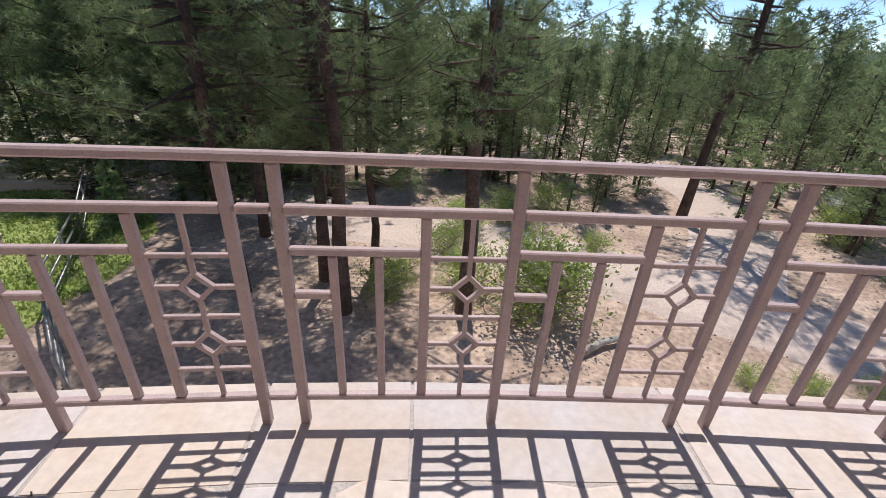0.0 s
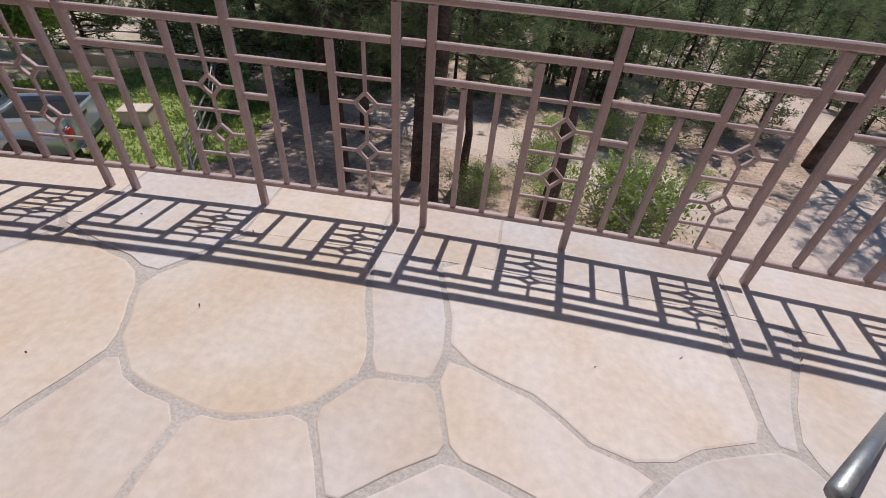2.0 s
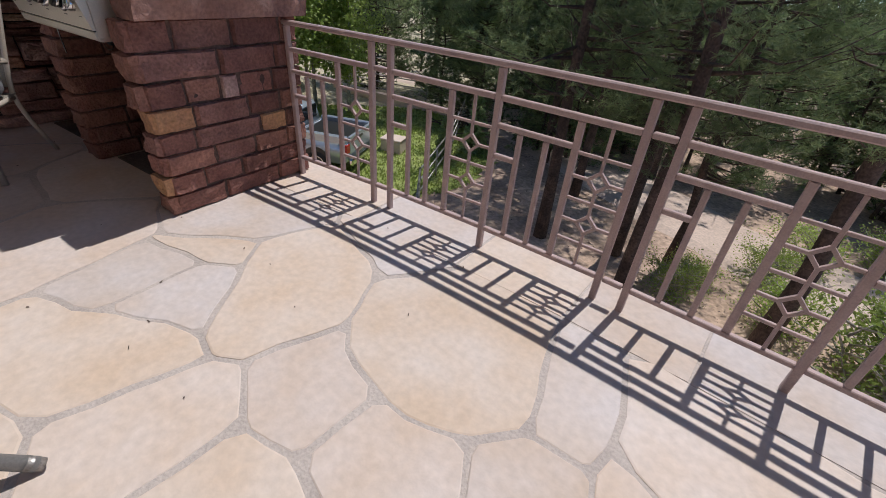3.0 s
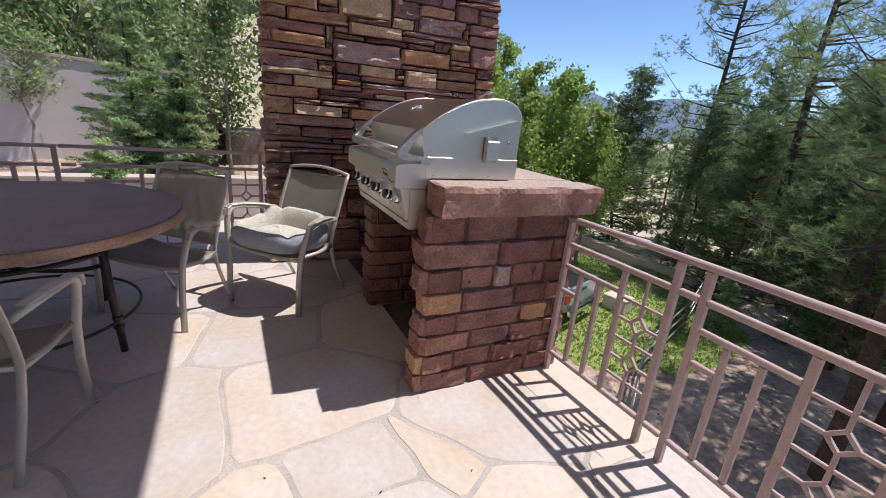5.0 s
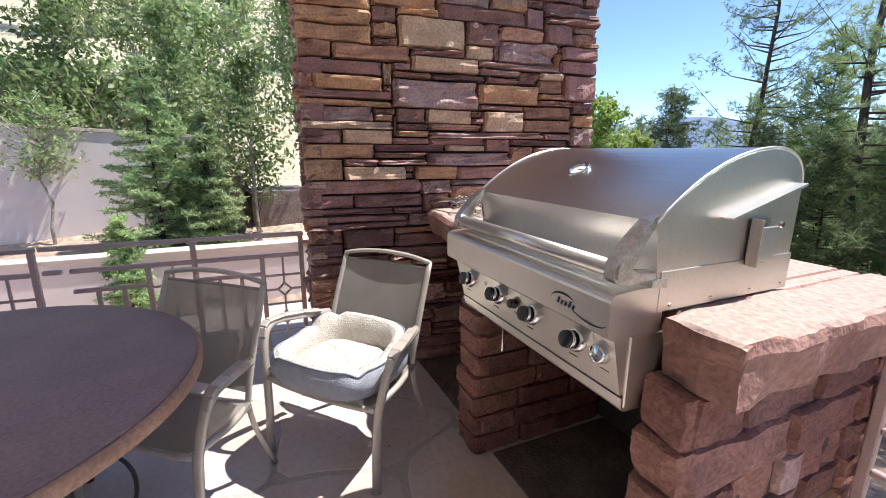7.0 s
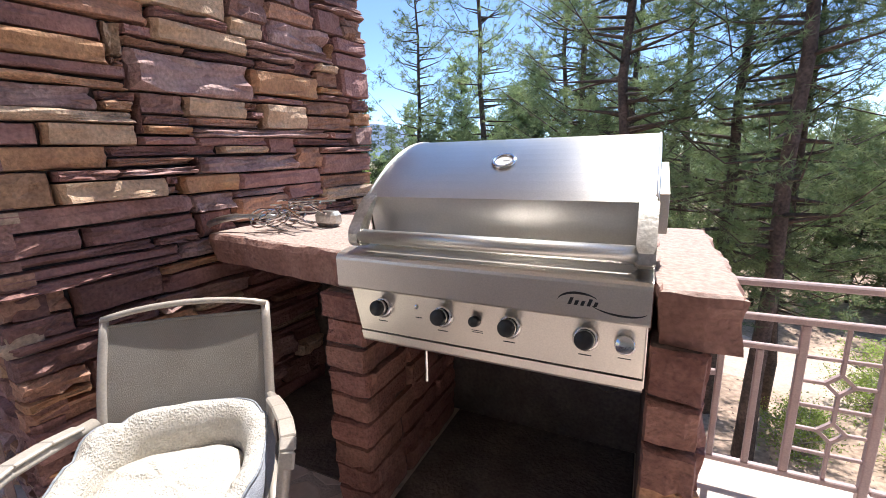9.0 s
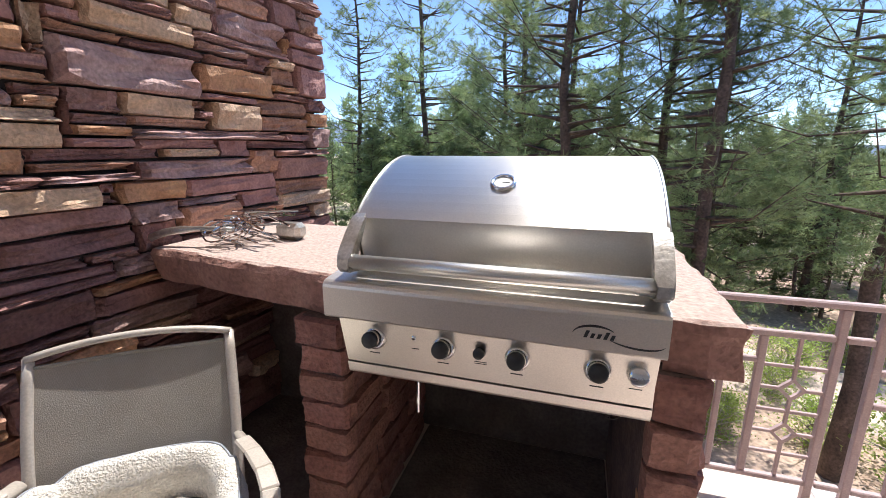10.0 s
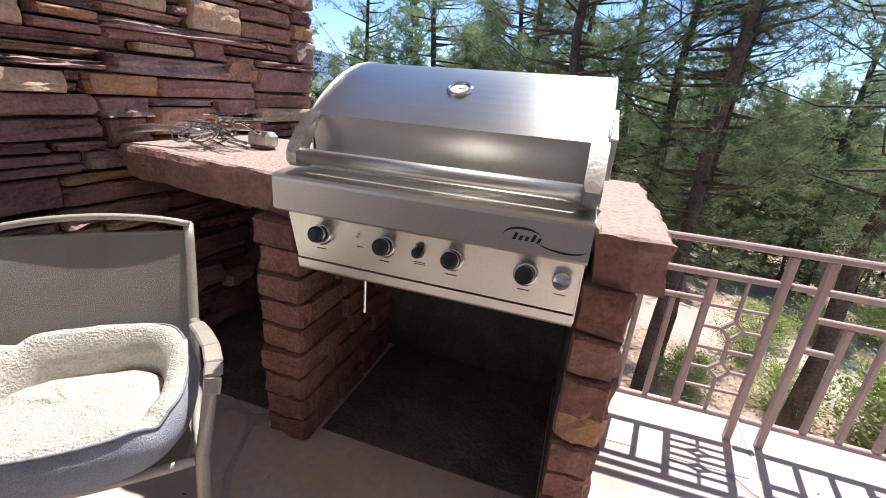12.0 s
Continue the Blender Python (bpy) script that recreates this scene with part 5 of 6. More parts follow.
for i in range(44):
    az, dd = radians(rng.uniform(-30, 62)), rng.uniform(14.5, 30)
    x, y = dd * math.sin(az), dd * math.cos(az)
    if any((x - a) ** 2 + (y - b) ** 2 < 5 for a, b in ((-1, 12.4), (3.4, 10.6), (7.3, 8.2), (10.2, 12), (11.8, 16), (11.5, 22), (9.5, 14), (11.9, 19), (-4, 13.7))):
        continue
    tree(SLIM[1], x, y, rng.uniform(0, 360), rng.uniform(0.28, 0.55), "young bushy pine under the tall trees", group="young pines under the tall trees")
woods = thing("far_woods", Matrix(), "dense pine woods fading towards the horizon", "woods", kind="stuff")


def far_pine(meshes, x, y, turn, scale):
    for me in meshes:
        o = part("far_pine", me, None, woods)
        o.matrix_local = pose(x, y, ground_z(x, y) - 0.3, 0, 0, turn) @ Matrix.Scale(scale, 4)
        tagged(o, kind="stuff")


n = 0
while n < 400:
    az, d = radians(rng.uniform(-60, 78)), 17 + 75 * rng.random() ** 1.1
    x, y = d * math.sin(az), d * math.cos(az)
    if y < 9 or in_lawn(x, y) or (-20 < x < -5.5 and y < 18.5) or any(abs(x - a) + abs(y - b) < 3.2 for a, b in ((-1, 12.4), (3.4, 10.6), (7.3, 8.2), (10.2, 12), (11.8, 16), (11.5, 22), (-7, 15), (-14, 19))):
        continue
    sc = rng.uniform(0.65, 1.15) * (0.85 if d < 40 else 0.9)
    pick = rng.choice((0, 1, 2))
    if az > 0.28:
        sc = min(sc, (1.2 + 0.03 * d - ground_z(x, y)) * rng.uniform(0.75, 1.18) / (12, 10, 14)[pick])
    else:
        sc = min(sc, (1.3 + 0.085 * d * rng.uniform(0.6, 1.25) - ground_z(x, y)) / (12, 10, 14)[pick])
        if rng.random() < 0.25:
            continue
    if d > 42:
        far_pine(MID[pick % 2], x, y, rng.uniform(0, 360), sc)
        n += 1
        continue
    tree(SLIM[pick], x, y, rng.uniform(0, 360), sc, "slender pine in the woods below the deck", group="pines in the woods")
    n += 1
n = 0
while n < 900:
    az, d = radians(rng.uniform(-75, 85)), 70 + 480 * rng.random() ** 1.4
    x, y = d * math.sin(az), d * math.cos(az)
    m = rng.choice(FAR)
    far_pine(m, x, y, rng.uniform(0, 360), rng.uniform(0.5, 0.85))
    n += 1


def leafy_mesh(seed, height, spread, leaf, count, base=0.25, material=None, stems=1, conic=0.0):
    r = random.Random(seed)
    bm = bmesh.new()
    V, F = [], []
    limbs = []
    for s in range(stems):
        ox, oy = (r.uniform(-0.25, 0.25) * (stems > 1), r.uniform(-0.25, 0.25) * (stems > 1))
        pts = [Vector((ox, oy, -0.2))] + [Vector((ox * (1 + i * 0.3) + 0.05 * r.uniform(-1, 1) * i, oy * (1 + i * 0.3) + 0.05 * r.uniform(-1, 1) * i, height * i / 6)) for i in range(1, 7)]
        tube(pts, [height * 0.011 * (1.1 - i / 6.6) for i in range(7)], 7, bm)
        for _ in range(44 // stems + 8):
            f = r.uniform(base, 0.97)
            b = pts[min(5, int(f * 6))].lerp(pts[min(6, int(f * 6) + 1)], f * 6 % 1)
            a = r.uniform(0, 6.28)
            ln_ = spread * (1 - conic * f) * (0.5 + 0.5 * math.sin(math.pi * min(1, (f - base) / (1 - base) + 0.15))) * r.uniform(0.6, 1.15)
            tip = b + Vector((math.cos(a), math.sin(a), r.uniform(0.2, 0.9))) * ln_
            tube([b, b.lerp(tip, 0.5), tip], [0.02, 0.012, 0.004], 4, bm)
            limbs.append((b, tip, ln_))
    for _ in range(count):
        b, tip, ln_ = r.choice(limbs)
        p = b.lerp(tip, r.uniform(0.25, 1.1)) + Vector((r.gauss(0, 1), r.gauss(0, 1), r.gauss(0, 1))) * 0.25 * ln_
        nrm = Vector((r.gauss(0, 1), r.gauss(0, 1), r.gauss(0.5, 0.8))).normalized()
        t = nrm.orthogonal().normalized()
        t = Matrix.Rotation(r.uniform(0, 6.28), 3, nrm) @ t
        u = nrm.cross(t)
        s = leaf * r.uniform(0.6, 1.3)
        i = len(V)
        V += [tuple(p - t * s), tuple(p + u * s * 0.55), tuple(p + t * s), tuple(p - u * s * 0.55)]
        F.append((i, i + 1, i + 2, i + 3))
    return mesh_of("trunk", bm, M_ASPENBARK, True), raw_mesh("crown", V, F, material or M_LEAF)


def spruce_mesh(seed, height, spread):
    r = random.Random(seed)
    bm = tube([(0, 0, -0.2), (0, 0, height)], [height * 0.013, 0.01], 7)
    V, F = [], []
    z = 0.06 * height
    while z < height * 0.98:
        k = z / height
        for _ in range(5):
            a = r.uniform(0, 6.28)
            ln_ = spread * (1 - k) ** 0.85 * r.uniform(0.7, 1.15) + 0.05
            d = Vector((math.cos(a), math.sin(a), r.uniform(-0.18, 0.12)))
            side = Vector((-d.y, d.x, 0))
            b = Vector((0, 0, z + r.uniform(-0.05, 0.05)))
            tube([b, b + d * ln_], [0.012, 0.004], 3, bm)
            m = int(5 + 14 * ln_)
            for j in range(m):
                u = 0.12 + 0.88 * j / m
                p = b + d * ln_ * u + Vector((0, 0, 0.10 * ln_ * u * u))
                for sg in (-1, 1):
                    w = 0.24 * ln_ * (1.1 - u) + 0.06
                    q = p + side * sg * w + d * 0.6 * w + Vector((0, 0, r.uniform(-0.10, 0.02)))
                    tufts(V, F, p.lerp(q, 0.30), 0.10, 3, r, 0.3, 0.15)
                    tufts(V, F, p.lerp(q, 0.8), 0.10, 3, r, 0.3, 0.15)
        z += height * 0.04
    return mesh_of("trunk", bm, M_BARK, True), raw_mesh("crown", V, F, M_SPRUCE)


ASPEN = leafy_mesh(31, 6.5, 1.4, 0.075, 8000, 0.22, M_LEAF, 1, 0.35)
ASPEN2 = leafy_mesh(32, 5.0, 1.1, 0.075, 2500, 0.25, M_SHRUB, 1, 0.3)
YOUNG = leafy_mesh(33, 3.2, 0.85, 0.045, 1300, 0.5, M_SHRUB, 1, 0.2)
BUSH = leafy_mesh(34, 2.2, 1.2, 0.08, 2000, 0.05, M_SHRUB, 5, 0.0)
LOWBUSH = leafy_mesh(35, 1.2, 0.8, 0.038, 3000, 0.02, M_LEAF, 5, 0.0)
SPRUCE, SPRUCE2 = spruce_mesh(41, 4.4, 1.35), spruce_mesh(42, 3.0, 0.75)

for x, y, mm, sc, lab, cat, nm in (
        (-17.4, 7.6, ASPEN, 1.05, "young aspen with dense bright green leaves", "aspen tree", "aspen_tree"),
        (-16.8, 9.0, ASPEN, 1.12, "young aspen with dense bright green leaves", "aspen tree", "aspen_tree"),
        (-15.6, 8.2, ASPEN, 1.00, "young aspen with dense bright green leaves", "aspen tree", "aspen_tree"),
        (-16.0, 10.3, ASPEN, 1.15, "young aspen with dense bright green leaves", "aspen tree", "aspen_tree"),
        (-15.2, 11.4, ASPEN, 1.00, "young aspen with dense bright green leaves", "aspen tree", "aspen_tree"),
        (-18.2, 11.5, ASPEN, 1.15, "young aspen with dense bright green leaves", "aspen tree", "aspen_tree"),
        (-19.5, 9.0, ASPEN, 1.15, "young aspen with dense bright green leaves", "aspen tree", "aspen_tree"),
        (-18.6, 6.4, ASPEN, 1.1, "young aspen with dense bright green leaves", "aspen tree", "aspen_tree"),
        (-10.9, -3.1, SPRUCE, 0.80, "blue-green spruce in front of a stucco wall", "spruce tree", "spruce_tree"),
        (-8.8, -3.0, SPRUCE2, 0.62, "small pale spruce by the yard", "spruce tree", "spruce_tree"),
        (-10.6, -2.2, SPRUCE2, 0.9, "pale blue-green spruce on the terrace", "spruce tree", "spruce_tree"),
        (-11.6, -2.9, SPRUCE2, 0.9, "pale blue-green spruce on the terrace", "spruce tree", "spruce_tree"),
        (-11.2, -1.5, ASPEN2, 0.75, "thin-leaved young aspen on the bank", "aspen tree", "aspen_tree"),
        (-12.6, -0.6, ASPEN2, 0.9, "thin-leaved young aspen on the bank", "aspen tree", "aspen_tree"),
        (-11.3, -6.3, YOUNG, 1.0, "spindly sapling with grey-green leaves", "sapling", "sapling"),
        (-11.5, -4.95, YOUNG, 0.85, "spindly sapling with grey-green leaves", "sapling", "sapling"),
        (-11.2, -7.6, YOUNG, 1.05, "spindly sapling with grey-green leaves", "sapling", "sapling"),
        (-9.5, 11.0, SPRUCE2, 0.55, "small blue spruce on the lawn", "spruce tree", "spruce_tree"),
        (-9.0, 12.2, SPRUCE2, 0.8, "small dark spruce beside the fence", "spruce tree", "spruce_tree")):
    tree(mm, x, y, (x * 77 + y * 31) % 360, sc, lab, cat, name=nm)
rng = random.Random(8)
for i in range(36):
    x, y = rng.uniform(-38, -17), rng.uniform(-24, 8)
    kind = rng.choice((0, 0, 1, 2, 2, 2))
    if kind == 0:
        tree(ASPEN2, x, y, rng.uniform(0, 360), rng.uniform(0.8, 1.2), "leafy young tree on the dry hillside", "aspen tree", "trees on the hillside", name="aspen_tree")
    elif kind == 1 and x < -20:
        tree(rng.choice(SLIM), x, y, rng.uniform(0, 360), rng.uniform(0.6, 0.9), "pine on the dry hillside", "pine tree", "trees on the hillside")
    else:
        tree(BUSH, x, y, rng.uniform(0, 360), rng.uniform(0.8, 1.3), "grey-green shrub on the dry hillside", "shrub", "shrubs on the hillside", name="shrub")
for i in range(13):
    x, y = rng.uniform(-17.0, -13.4), -13 + 0.85 * i + rng.uniform(-0.4, 0.4)
    if i % 3 == 2:
        tree(ASPEN2, x - 1, y, 47 * i, rng.uniform(0.8, 1.1), "leafy young tree above the retaining wall", "aspen tree", "trees on the hillside", name="aspen_tree")
    else:
        tree(BUSH, x, y, 47 * i, rng.uniform(0.8, 1.2), "grey-green shrub above the retaining wall", "shrub", "shrubs on the hillside", name="shrub")
for i, (x, y, sc) in enumerate(((2.5, 7.9, 1.35), (-1.0, 8.4, 0.7), (1.0, 8.7, 0.8), (2.9, 8.7, 1.1), (-0.6, 9.2, 0.55), (1.2, 12.0, 0.9), (0.5, 10.6, 0.7), (6.0, 5.6, 0.35), (5.1, 10.8, 0.5), (10.2, 6.2, 0.5), (12.6, 8.6, 0.7), (7.0, 5.4, 0.35), (4.4, 13.9, 0.8), (13.4, 11.6, 0.9), (3.0, 13.2, 0.8), (8.2, 5.2, 0.4))):
    tree(LOWBUSH, x, y, 70 * i, sc, "low bright green bush beside the driveway", "bush", "bushes along the driveway", name="bush")

# pebbles and cones on the slope
V, F = [], []
rng = random.Random(5)
for _ in range(2600):
    x, y = rng.uniform(-12, 14), rng.uniform(2.0, 17)
    s = rng.uniform(0.012, 0.045) * (1.8 if rng.random() < 0.06 else 1)
    z = ground_z(x, y)
    i = len(V)
    V += [(x - s, y, z), (x, y - s * rng.uniform(0.6, 1), z), (x + s, y, z), (x, y + s, z), (x + rng.uniform(-0.3, 0.3) * s, y, z + s * 0.8)]
    F += [(i, i + 1, i + 4), (i + 1, i + 2, i + 4), (i + 2, i + 3, i + 4), (i + 3, i, i + 4)]
tagged(part("gravel", raw_mesh("gravel", V, F, M_ROCK), None), "scattered stones on the dirt slope", "gravel", kind="stuff")
log = thing("fallen_log", pose(3.6, 6.6, ground_z(3.6, 6.6) + 0.10, 0, 0, 25), "bleached fallen log on the slope", "log")
part("log", tube([(-0.7, 0, 0), (0.0, 0.05, 0.04), (0.75, -0.05, 0.02)], [0.09, 0.08, 0.05], 9), M_ASPENBARK, log, "", True)

# ---- fences, lawn things and cars ----


def pipe_fence(pts, rails, height, label, space=2.0):
    fence = thing("pipe_fence", Matrix(), label, "fence", "pipe fences below the deck")
    P = [Vector((x, y, ground_z(x, y))) for x, y in pts]
    for a, b in zip(P, P[1:]):
        k = max(1, round((b - a).length / space))
        for i in range(k + 1):
            p = a.lerp(b, i / k)
            part("post", tube([p - Vector((0, 0, 0.2)), p + Vector((0, 0, height))], 0.03, 8), M_PIPE, fence, "", True)
        for j in range(rails):
            h = Vector((0, 0, height * (j + 1) / rails - 0.05))
            part("rail", tube([a + h, b + h], 0.026, 8), M_PIPE, fence, "", True)


pipe_fence([(-5.6, 5.2), (-7.6, 7.6), (-9.4, 11.2), (-12.6, 16.6)], 3, 1.0, "three-rail galvanised pipe fence down the slope")
pipe_fence([(-12.6, 16.6), (-17, 15.4), (-22, 14)], 3, 1.0, "three-rail pipe fence behind the lawn")
kerb = thing("retaining_kerb", Matrix(), "low concrete kerb along the back of the lawn", "kerb", kind="structure")
part("kerb", bar((-11.0, 15.2, ground_z(-11, 15.2) + 0.1), (-19, 13.6, ground_z(-19, 13.6) + 0.1), 0.3, 0.4), M_KERB, kerb)
blk = thing("utility_box", pose(-10.95, 9.9, ground_z(-10.95, 9.9), 0, 0, 20), "beige utility box on the lawn", "utility box")
part("cabinet", box(-0.38, 0.38, -0.30, 0.30, -0.05, 0.42, 0.03), M_KERB, blk)
part("lid", box(-0.40, 0.40, -0.32, 0.32, 0.425, 0.48, 0.02), M_KERB, blk, "flat pale lid")
pile = thing("brush_pile", pose(-11.0, 14.2, ground_z(-11.0, 14.2)), "pile of cut reddish branches beside the fence", "brush pile")
for i in range(60):
    a, l = rng.uniform(0, 6.28), rng.uniform(0.4, 1.0)
    p = Vector((rng.gauss(0, 0.5), rng.gauss(0, 0.5), rng.uniform(0.05, 0.55)))
    part("branch", bar(p, p + Vector((math.cos(a) * l, math.sin(a) * l, rng.uniform(-0.15, 0.2))), 0.03), M_BARK, pile)


def body_shell(profile, half, top_z, tuck):
    """A car body: side outline extruded across, drawn in above the waist."""
    bm = prism(profile, -half, half)
    bmesh.ops.bevel(bm, geom=bm.edges[:], offset=0.035, segments=2, affect="EDGES")
    for v in bm.verts:
        if v.co.z > top_z:
            v.co.x *= 1 - tuck * (v.co.z - top_z)
    return bm


def pickup(m, label):
    """A pickup whose tail points to -y."""
    car = thing("pickup_truck", m, label, "pickup truck")
    part("body", body_shell([(-2.75, 0.55), (-2.75, 1.12), (-1.0, 1.14), (-1.0, 1.16), (1.35, 1.16), (2.6, 1.05), (2.75, 0.85), (2.75, 0.45), (-2.6, 0.45)], 0.96, 1.3, 0.2), M_CARPAINT, car, "silver-blue body", True)
    part("cab", body_shell([(-0.95, 1.14), (-0.85, 1.80), (-0.5, 1.86), (0.6, 1.84), (1.35, 1.16)], 0.90, 1.14, 0.28), M_CARPAINT, car, "", True)
    part("rear_window", box(-0.62, 0.62, -0.975, -0.90, 1.32, 1.72, 0.02), M_WINDOW, car)
    for s in (-1, 1):
        part("side_window", prism([(-0.72, 1.25), (-0.68, 1.72), (0.52, 1.72), (1.0, 1.25)], s * 0.80, s * 0.895), M_WINDOW, car)
        part("tail_lamp", box(s * 0.80, s * 0.97, -2.78, -2.70, 0.80, 1.08, 0.02), M_TAIL, car, "red tail lamp")
        part("mirror", box(s * 0.95, s * 1.18, 0.75, 0.85, 1.2, 1.38, 0.03), M_BLACK, car)
        for y in (-1.75, 1.75):
            part("wheel_arch", lathe([(0.0, -0.02), (0.47, -0.02), (0.47, 0.02), (0, 0.02)], 24, m=pose(s * 0.95, y, 0.42, 0, 90, 0)), M_BLACK, car)
            r = 0.38
            mm = pose(s * 0.87, y, r, 0, 90, 0)
            tyre = part("wheel", lathe([(r * 0.62, -0.12), (r * 0.95, -0.12), (r, -0.08), (r, 0.08), (r * 0.95, 0.12), (r * 0.62, 0.12)], 24, m=mm), M_RUBBER, car, "black tyre", True)
            part("rim", lathe([(0, -0.09), (r * 0.5, -0.10), (r * 0.62, -0.12), (r * 0.62, 0.12), (r * 0.5, 0.10), (0, 0.09)], 20, m=mm), M_CHROME, tyre, "", True)
    part("bed_floor", box(-0.78, 0.78, -2.62, -1.05, 1.125, 1.150, 0.01), M_BLACK, car, "dark open bed")
    for s in (-1, 1):
        part("bed_side", box(s * 0.80, s * 0.95, -2.72, -1.0, 1.10, 1.30, 0.03), M_CARPAINT, car)
    part("tailgate", box(-0.78, 0.78, -2.79, -2.70, 0.72, 1.29, 0.03), M_CARPAINT, car)
    part("handle", box(-0.14, 0.14, -2.80, -2.785, 1.08, 1.16, 0.01), M_BLACK, car)
    part("bumper", box(-0.95, 0.95, -2.95, -2.80, 0.45, 0.66, 0.04), M_CHROME, car, "chrome rear bumper")
    return car


pickup(pose(-13.0, 6.8, ground_z(-13.0, 6.8) + 0.02, 0, 0, 115), "silver-blue pickup truck parked beside the lawn")


def sedan(m, label, paint):
    car = thing("parked_car", m, label, "car", "cars parked by the driveway")
    part("body", body_shell([(-2.2, 0.40), (-2.25, 0.80), (-1.6, 0.92), (-1.1, 0.95), (-0.5, 1.40), (0.7, 1.42), (1.3, 0.95), (2.1, 0.82), (2.25, 0.60), (2.2, 0.35)], 0.88, 0.95, 0.35), paint, car, "", True)
    for s in (-1, 1):
        part("side_window", prism([(-0.9, 0.98), (-0.42, 1.34), (0.62, 1.36), (1.08, 0.98)], s * 0.72, s * 0.80), M_WINDOW, car)
        for y in (-1.35, 1.35):
            r = 0.32
            mm = pose(s * 0.80, y, r, 0, 90, 0)
            tyre = part("wheel", lathe([(r * 0.62, -0.10), (r, -0.08), (r, 0.08), (r * 0.62, 0.10)], 20, m=mm), M_RUBBER, car, "black tyre", True)
            part("rim", lathe([(0, -0.09), (r * 0.6, -0.10), (r * 0.6, 0.10), (0, 0.09)], 16, m=mm), M_CHROME, tyre, "", True)
    part("windscreen", prism([(0.72, 1.36), (1.25, 0.97), (1.30, 0.99), (0.76, 1.39)], -0.62, 0.62), M_WINDOW, car)
    part("rear_window", prism([(-0.55, 1.38), (-1.05, 0.98), (-1.10, 1.0), (-0.58, 1.41)], -0.62, 0.62), M_WINDOW, car)


sedan(pose(17.2, 13.2, ground_z(17.2, 13.2), 0, 0, 60), "white car parked among the pines", M_WHITEPAINT)
sedan(pose(19.6, 13.6, ground_z(19.6, 13.6), 0, 0, 50), "pale silver car parked among the pines", M_CARPAINT)

# far ridges
def ridge(name, d, az0, az1, base, peaks, label):
    n = 60
    V = []
    for i in range(n + 1):
        a = radians(az0 + (az1 - az0) * i / n)
        h = 0
        for c, w, hh in peaks:
            h = max(h, hh * math.exp(-((az0 + (az1 - az0) * i / n - c) / w) ** 2))
        h *= 1 + 0.06 * noise.noise((i * 0.35, d, 0))
        for dd, z in ((d - 500, base), (d, base + h), (d + 400, base)):
            V.append((dd * math.sin(a), dd * math.cos(a), z))
    F = [(i * 3 + k, i * 3 + k + 1, (i + 1) * 3 + k + 1, (i + 1) * 3 + k) for i in range(n) for k in (0, 1)]
    ob = part(name, raw_mesh(name, V, F, M_RIDGE), None)
    tagged(ob, label, "mountain", kind="structure")


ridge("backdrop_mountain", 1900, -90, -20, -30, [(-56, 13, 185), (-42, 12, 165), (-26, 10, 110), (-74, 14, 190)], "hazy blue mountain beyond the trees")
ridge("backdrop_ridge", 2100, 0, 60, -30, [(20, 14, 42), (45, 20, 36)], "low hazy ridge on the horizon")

# ---- flagstones, one object each ----
rng = random.Random(77)
# middles and weights of the stones on the sunny strip; the rest are scattered
seeds = [(-2.234, -0.168, 0.053), (-2.185, -0.231, 0.08), (-2.216, -0.235, 0.079), (-1.922, 0.025, 0.009), (-2.085, -0.435, 0.05), (-1.556, -0.564, -0.068),
         (-1.177, -0.128, -0.075), (-0.993, 0.326, 0.006), (-0.924, -0.111, -0.051), (-1.033, -0.547, -0.032), (-0.62, 0.101, -0.108), (-0.633, 0.432, -0.102),
         (0.065, 0.58, 0.083), (-0.023, 0.349, -0.03), (0.609, 0.579, -0.209), (0.418, -0.116, -0.063), (-0.34, -0.316, -0.05), (-2.544, 0.196, -0.051),
         (-2.908, -0.452, 0.055), (-1.7, 0.784, -0.264)]
tries = 0
while tries < 5000:
    tries += 1
    p = (rng.uniform(-5.3, 6.0), rng.uniform(-4.9, 0.7), 0.0)
    if -3.2 < p[0] < 1.1 and p[1] > -0.85:
        continue
    if all((p[0] - q[0]) ** 2 + (p[1] - q[1]) ** 2 > 0.62 ** 2 for q in seeds):
        seeds.append(p)


def cell(i):
    """The corner points of stone i: where its weighted distance is the least."""
    cx, cy, cw = seeds[i]
    poly = [(cx - 1.4, cy - 1.4), (cx + 1.4, cy - 1.4), (cx + 1.4, cy + 1.4), (cx - 1.4, cy + 1.4)]
    cuts = []
    for j, (qx, qy, qw) in enumerate(seeds):
        if j != i and (qx - cx) ** 2 + (qy - cy) ** 2 < 8:
            nx, ny = qx - cx, qy - cy
            l = math.hypot(nx, ny)
            cuts.append((nx / l, ny / l, (qx ** 2 + qy ** 2 - qw - cx ** 2 - cy ** 2 + cw) / (2 * l) - 0.008 - 0.006 * ((i * 7 + j * 7) % 5) / 4))
    ax, ay = cx - RX, cy - RY
    l = math.hypot(ax, ay)
    cuts.append((ax / l, ay / l, (ax / l) * RX + (ay / l) * RY + RR - 0.238))
    for nx, ny, d in cuts:
        out = []
        for (x0, y0), (x1, y1) in zip(poly, poly[1:] + poly[:1]):
            a, b = nx * x0 + ny * y0 - d, nx * x1 + ny * y1 - d
            if a <= 0:
                out.append((x0, y0))
            if a * b < 0:
                t = a / (a - b)
                out.append((x0 + t * (x1 - x0), y0 + t * (y1 - y0)))
        poly = out
        if len(poly) < 3:
            return []
    return poly


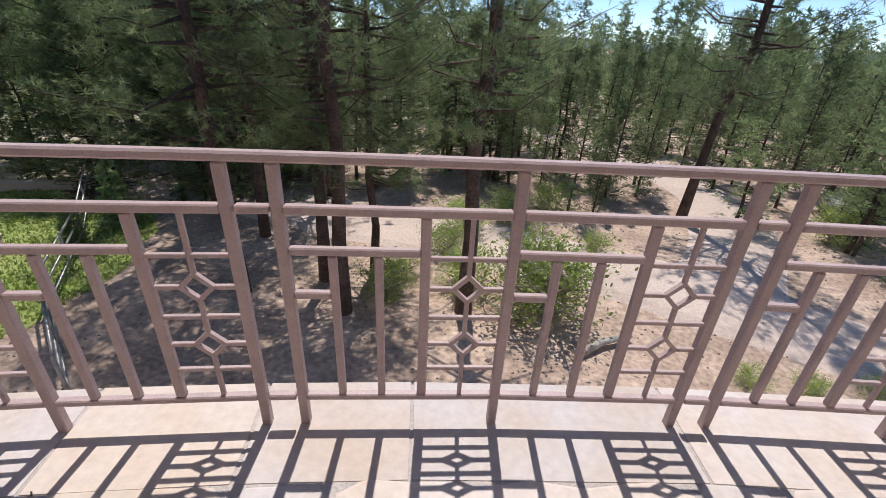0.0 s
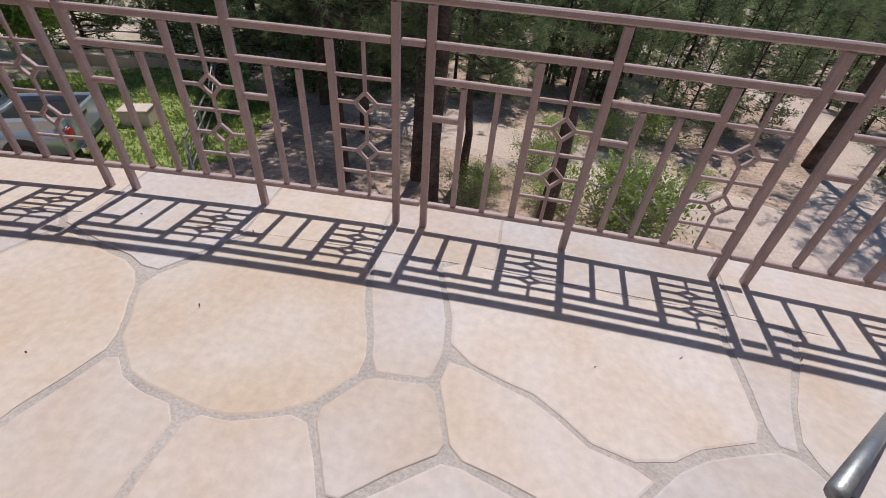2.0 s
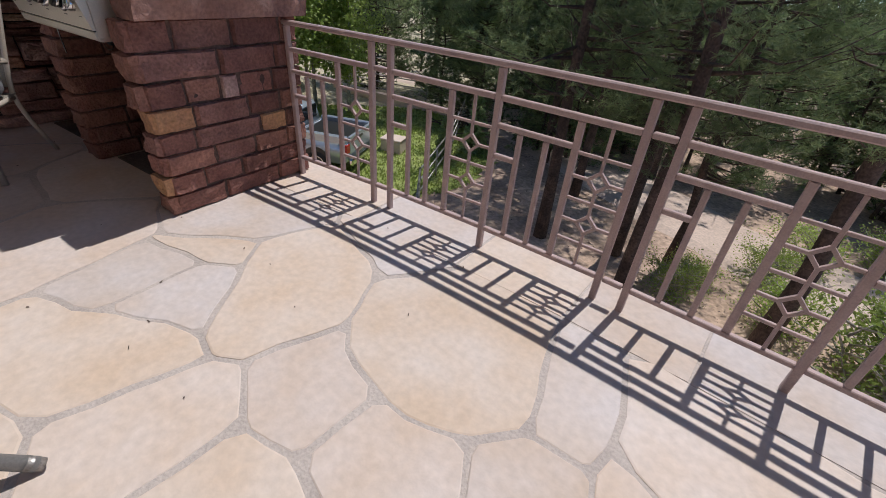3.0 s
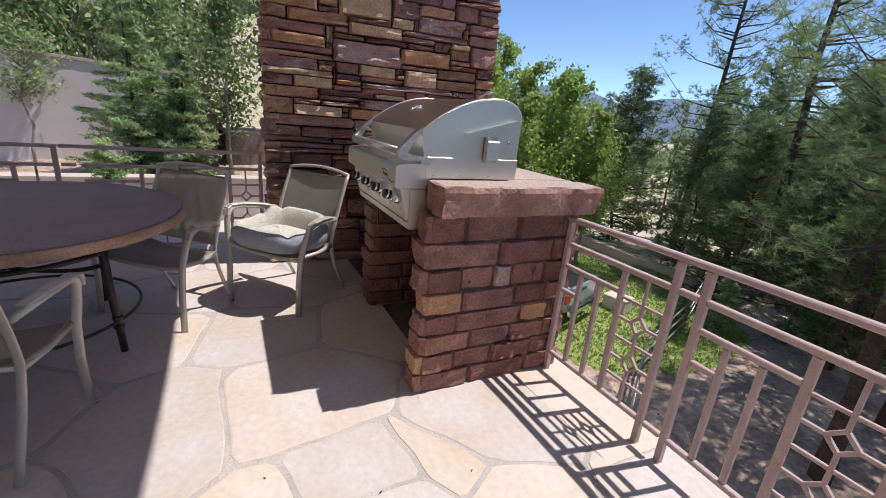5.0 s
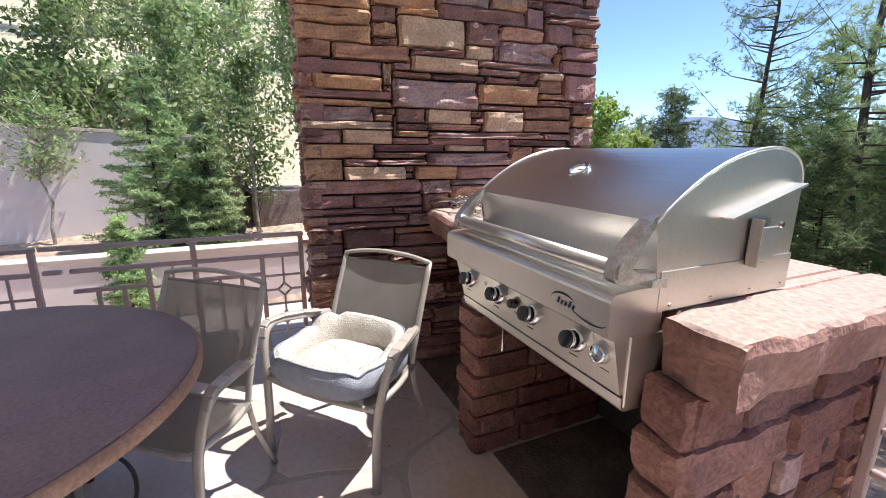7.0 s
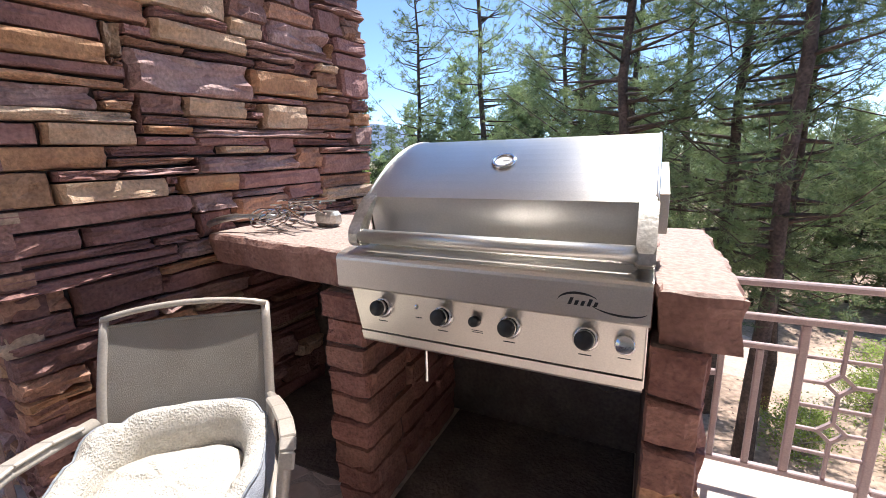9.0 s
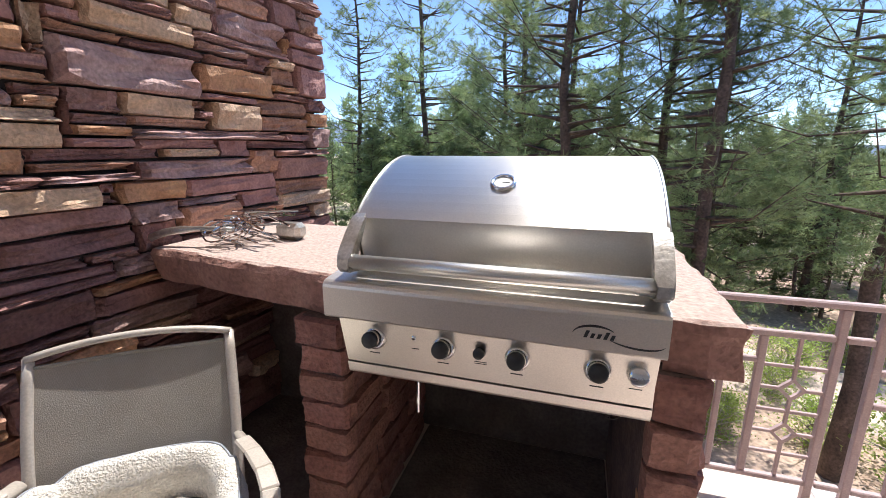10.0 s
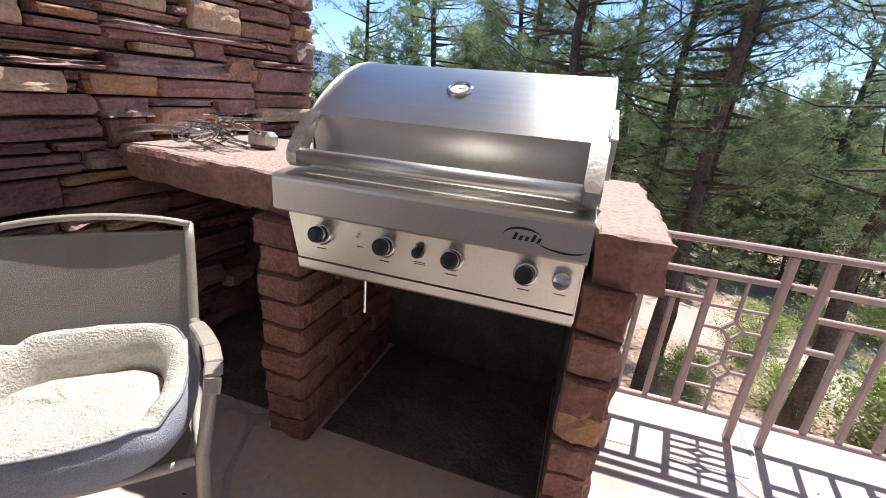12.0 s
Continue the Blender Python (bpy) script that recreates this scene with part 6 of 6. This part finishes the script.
def flag(poly, cx, cy, top=0.0):
    """A stone slab with worn, wavy edges."""
    poly = [q for a, b in zip(poly, poly[1:] + poly[:1]) for q in ((a[0] * 0.9 + b[0] * 0.1, a[1] * 0.9 + b[1] * 0.1), (a[0] * 0.1 + b[0] * 0.9, a[1] * 0.1 + b[1] * 0.9))]
    dense = []
    for a, b in zip(poly, poly[1:] + poly[:1]):
        k = max(1, int(math.hypot(a[0] - b[0], a[1] - b[1]) / 0.09))
        for i in range(k):
            x, y = a[0] + (b[0] - a[0]) * i / k, a[1] + (b[1] - a[1]) * i / k
            wx, wy = 0.045 * noise.noise((x * 4.2, y * 4.2, 2)), 0.045 * noise.noise((x * 4.2, y * 4.2, 9))
            f = 1 + 0.012 * noise.noise((x * 14, y * 14, 2))
            dense.append((cx + (x - cx) * f + wx, cy + (y - cy) * f + wy))
    n = len(dense)
    V = [(x - cx, y - cy, -0.012) for x, y in dense] + [((x - cx) * 0.996, (y - cy) * 0.996, top - 0.002) for x, y in dense] + [((x - cx) * 0.975, (y - cy) * 0.975, top) for x, y in dense]
    F = [(k + i, k + (i + 1) % n, k + n + (i + 1) % n, k + n + i) for k in (0, n) for i in range(n)]
    F.append(tuple(range(2 * n, 3 * n)))
    return raw_mesh("flagstone", V, F, M_FLAG)


for i in range(len(seeds)):
    poly = cell(i)
    if len(poly) < 3:
        continue
    cx, cy = sum(p[0] for p in poly) / len(poly), sum(p[1] for p in poly) / len(poly)
    o = new("flagstone", flag(poly, cx, cy, rng.uniform(-0.0015, 0.0015)))
    o.parent = floor
    o.location = (cx, cy, 0)
# border course under the railing
s = -4.9
while s < 5.9:
    w = rng.uniform(0.5, 1.0)
    e = min(s + w, 5.95)
    V = []
    for z, gg in ((-0.012, 0.0), (0.0, 0.004)):
        for ss, off in ((s + gg, -0.232 + gg), (e - 0.006 - gg, -0.232 + gg), (e - 0.006 - gg, 0.185 - gg), (s + gg, 0.185 - gg)):
            x, y, _ = arc(ss, off)
            V.append((x, y, z))
    F = [(0, 1, 5, 4), (1, 2, 6, 5), (2, 3, 7, 6), (3, 0, 4, 7), (4, 5, 6, 7)]
    o = new("border_stone", raw_mesh("border_stone", V, F, M_FLAG))
    o.parent = floor
    s = e

# dry needles and grit on the deck
V, F = [], []
rng = random.Random(90)
for _ in range(70):
    x, y = rng.uniform(-4.6, 3.0), rng.uniform(-1.6, 0.95)
    a, l, w = rng.uniform(0, 3.14), rng.uniform(0.003, 0.010), rng.uniform(0.001, 0.003)
    c, s_ = math.cos(a), math.sin(a)
    i = len(V)
    V += [(x - c * l - s_ * w, y - s_ * l + c * w, 0.0035), (x + c * l - s_ * w, y + s_ * l + c * w, 0.0035), (x + c * l + s_ * w, y + s_ * l - c * w, 0.0035), (x - c * l + s_ * w, y - s_ * l - c * w, 0.0035), (x, y, 0.0035 + w)]
    F += [(i, i + 1, i + 4), (i + 1, i + 2, i + 4), (i + 2, i + 3, i + 4), (i + 3, i, i + 4)]
tagged(part("leaf_litter", raw_mesh("leaf_litter", V, F, M_BARK), None), "dry needles and grit scattered on the flagstones", "litter", kind="stuff")
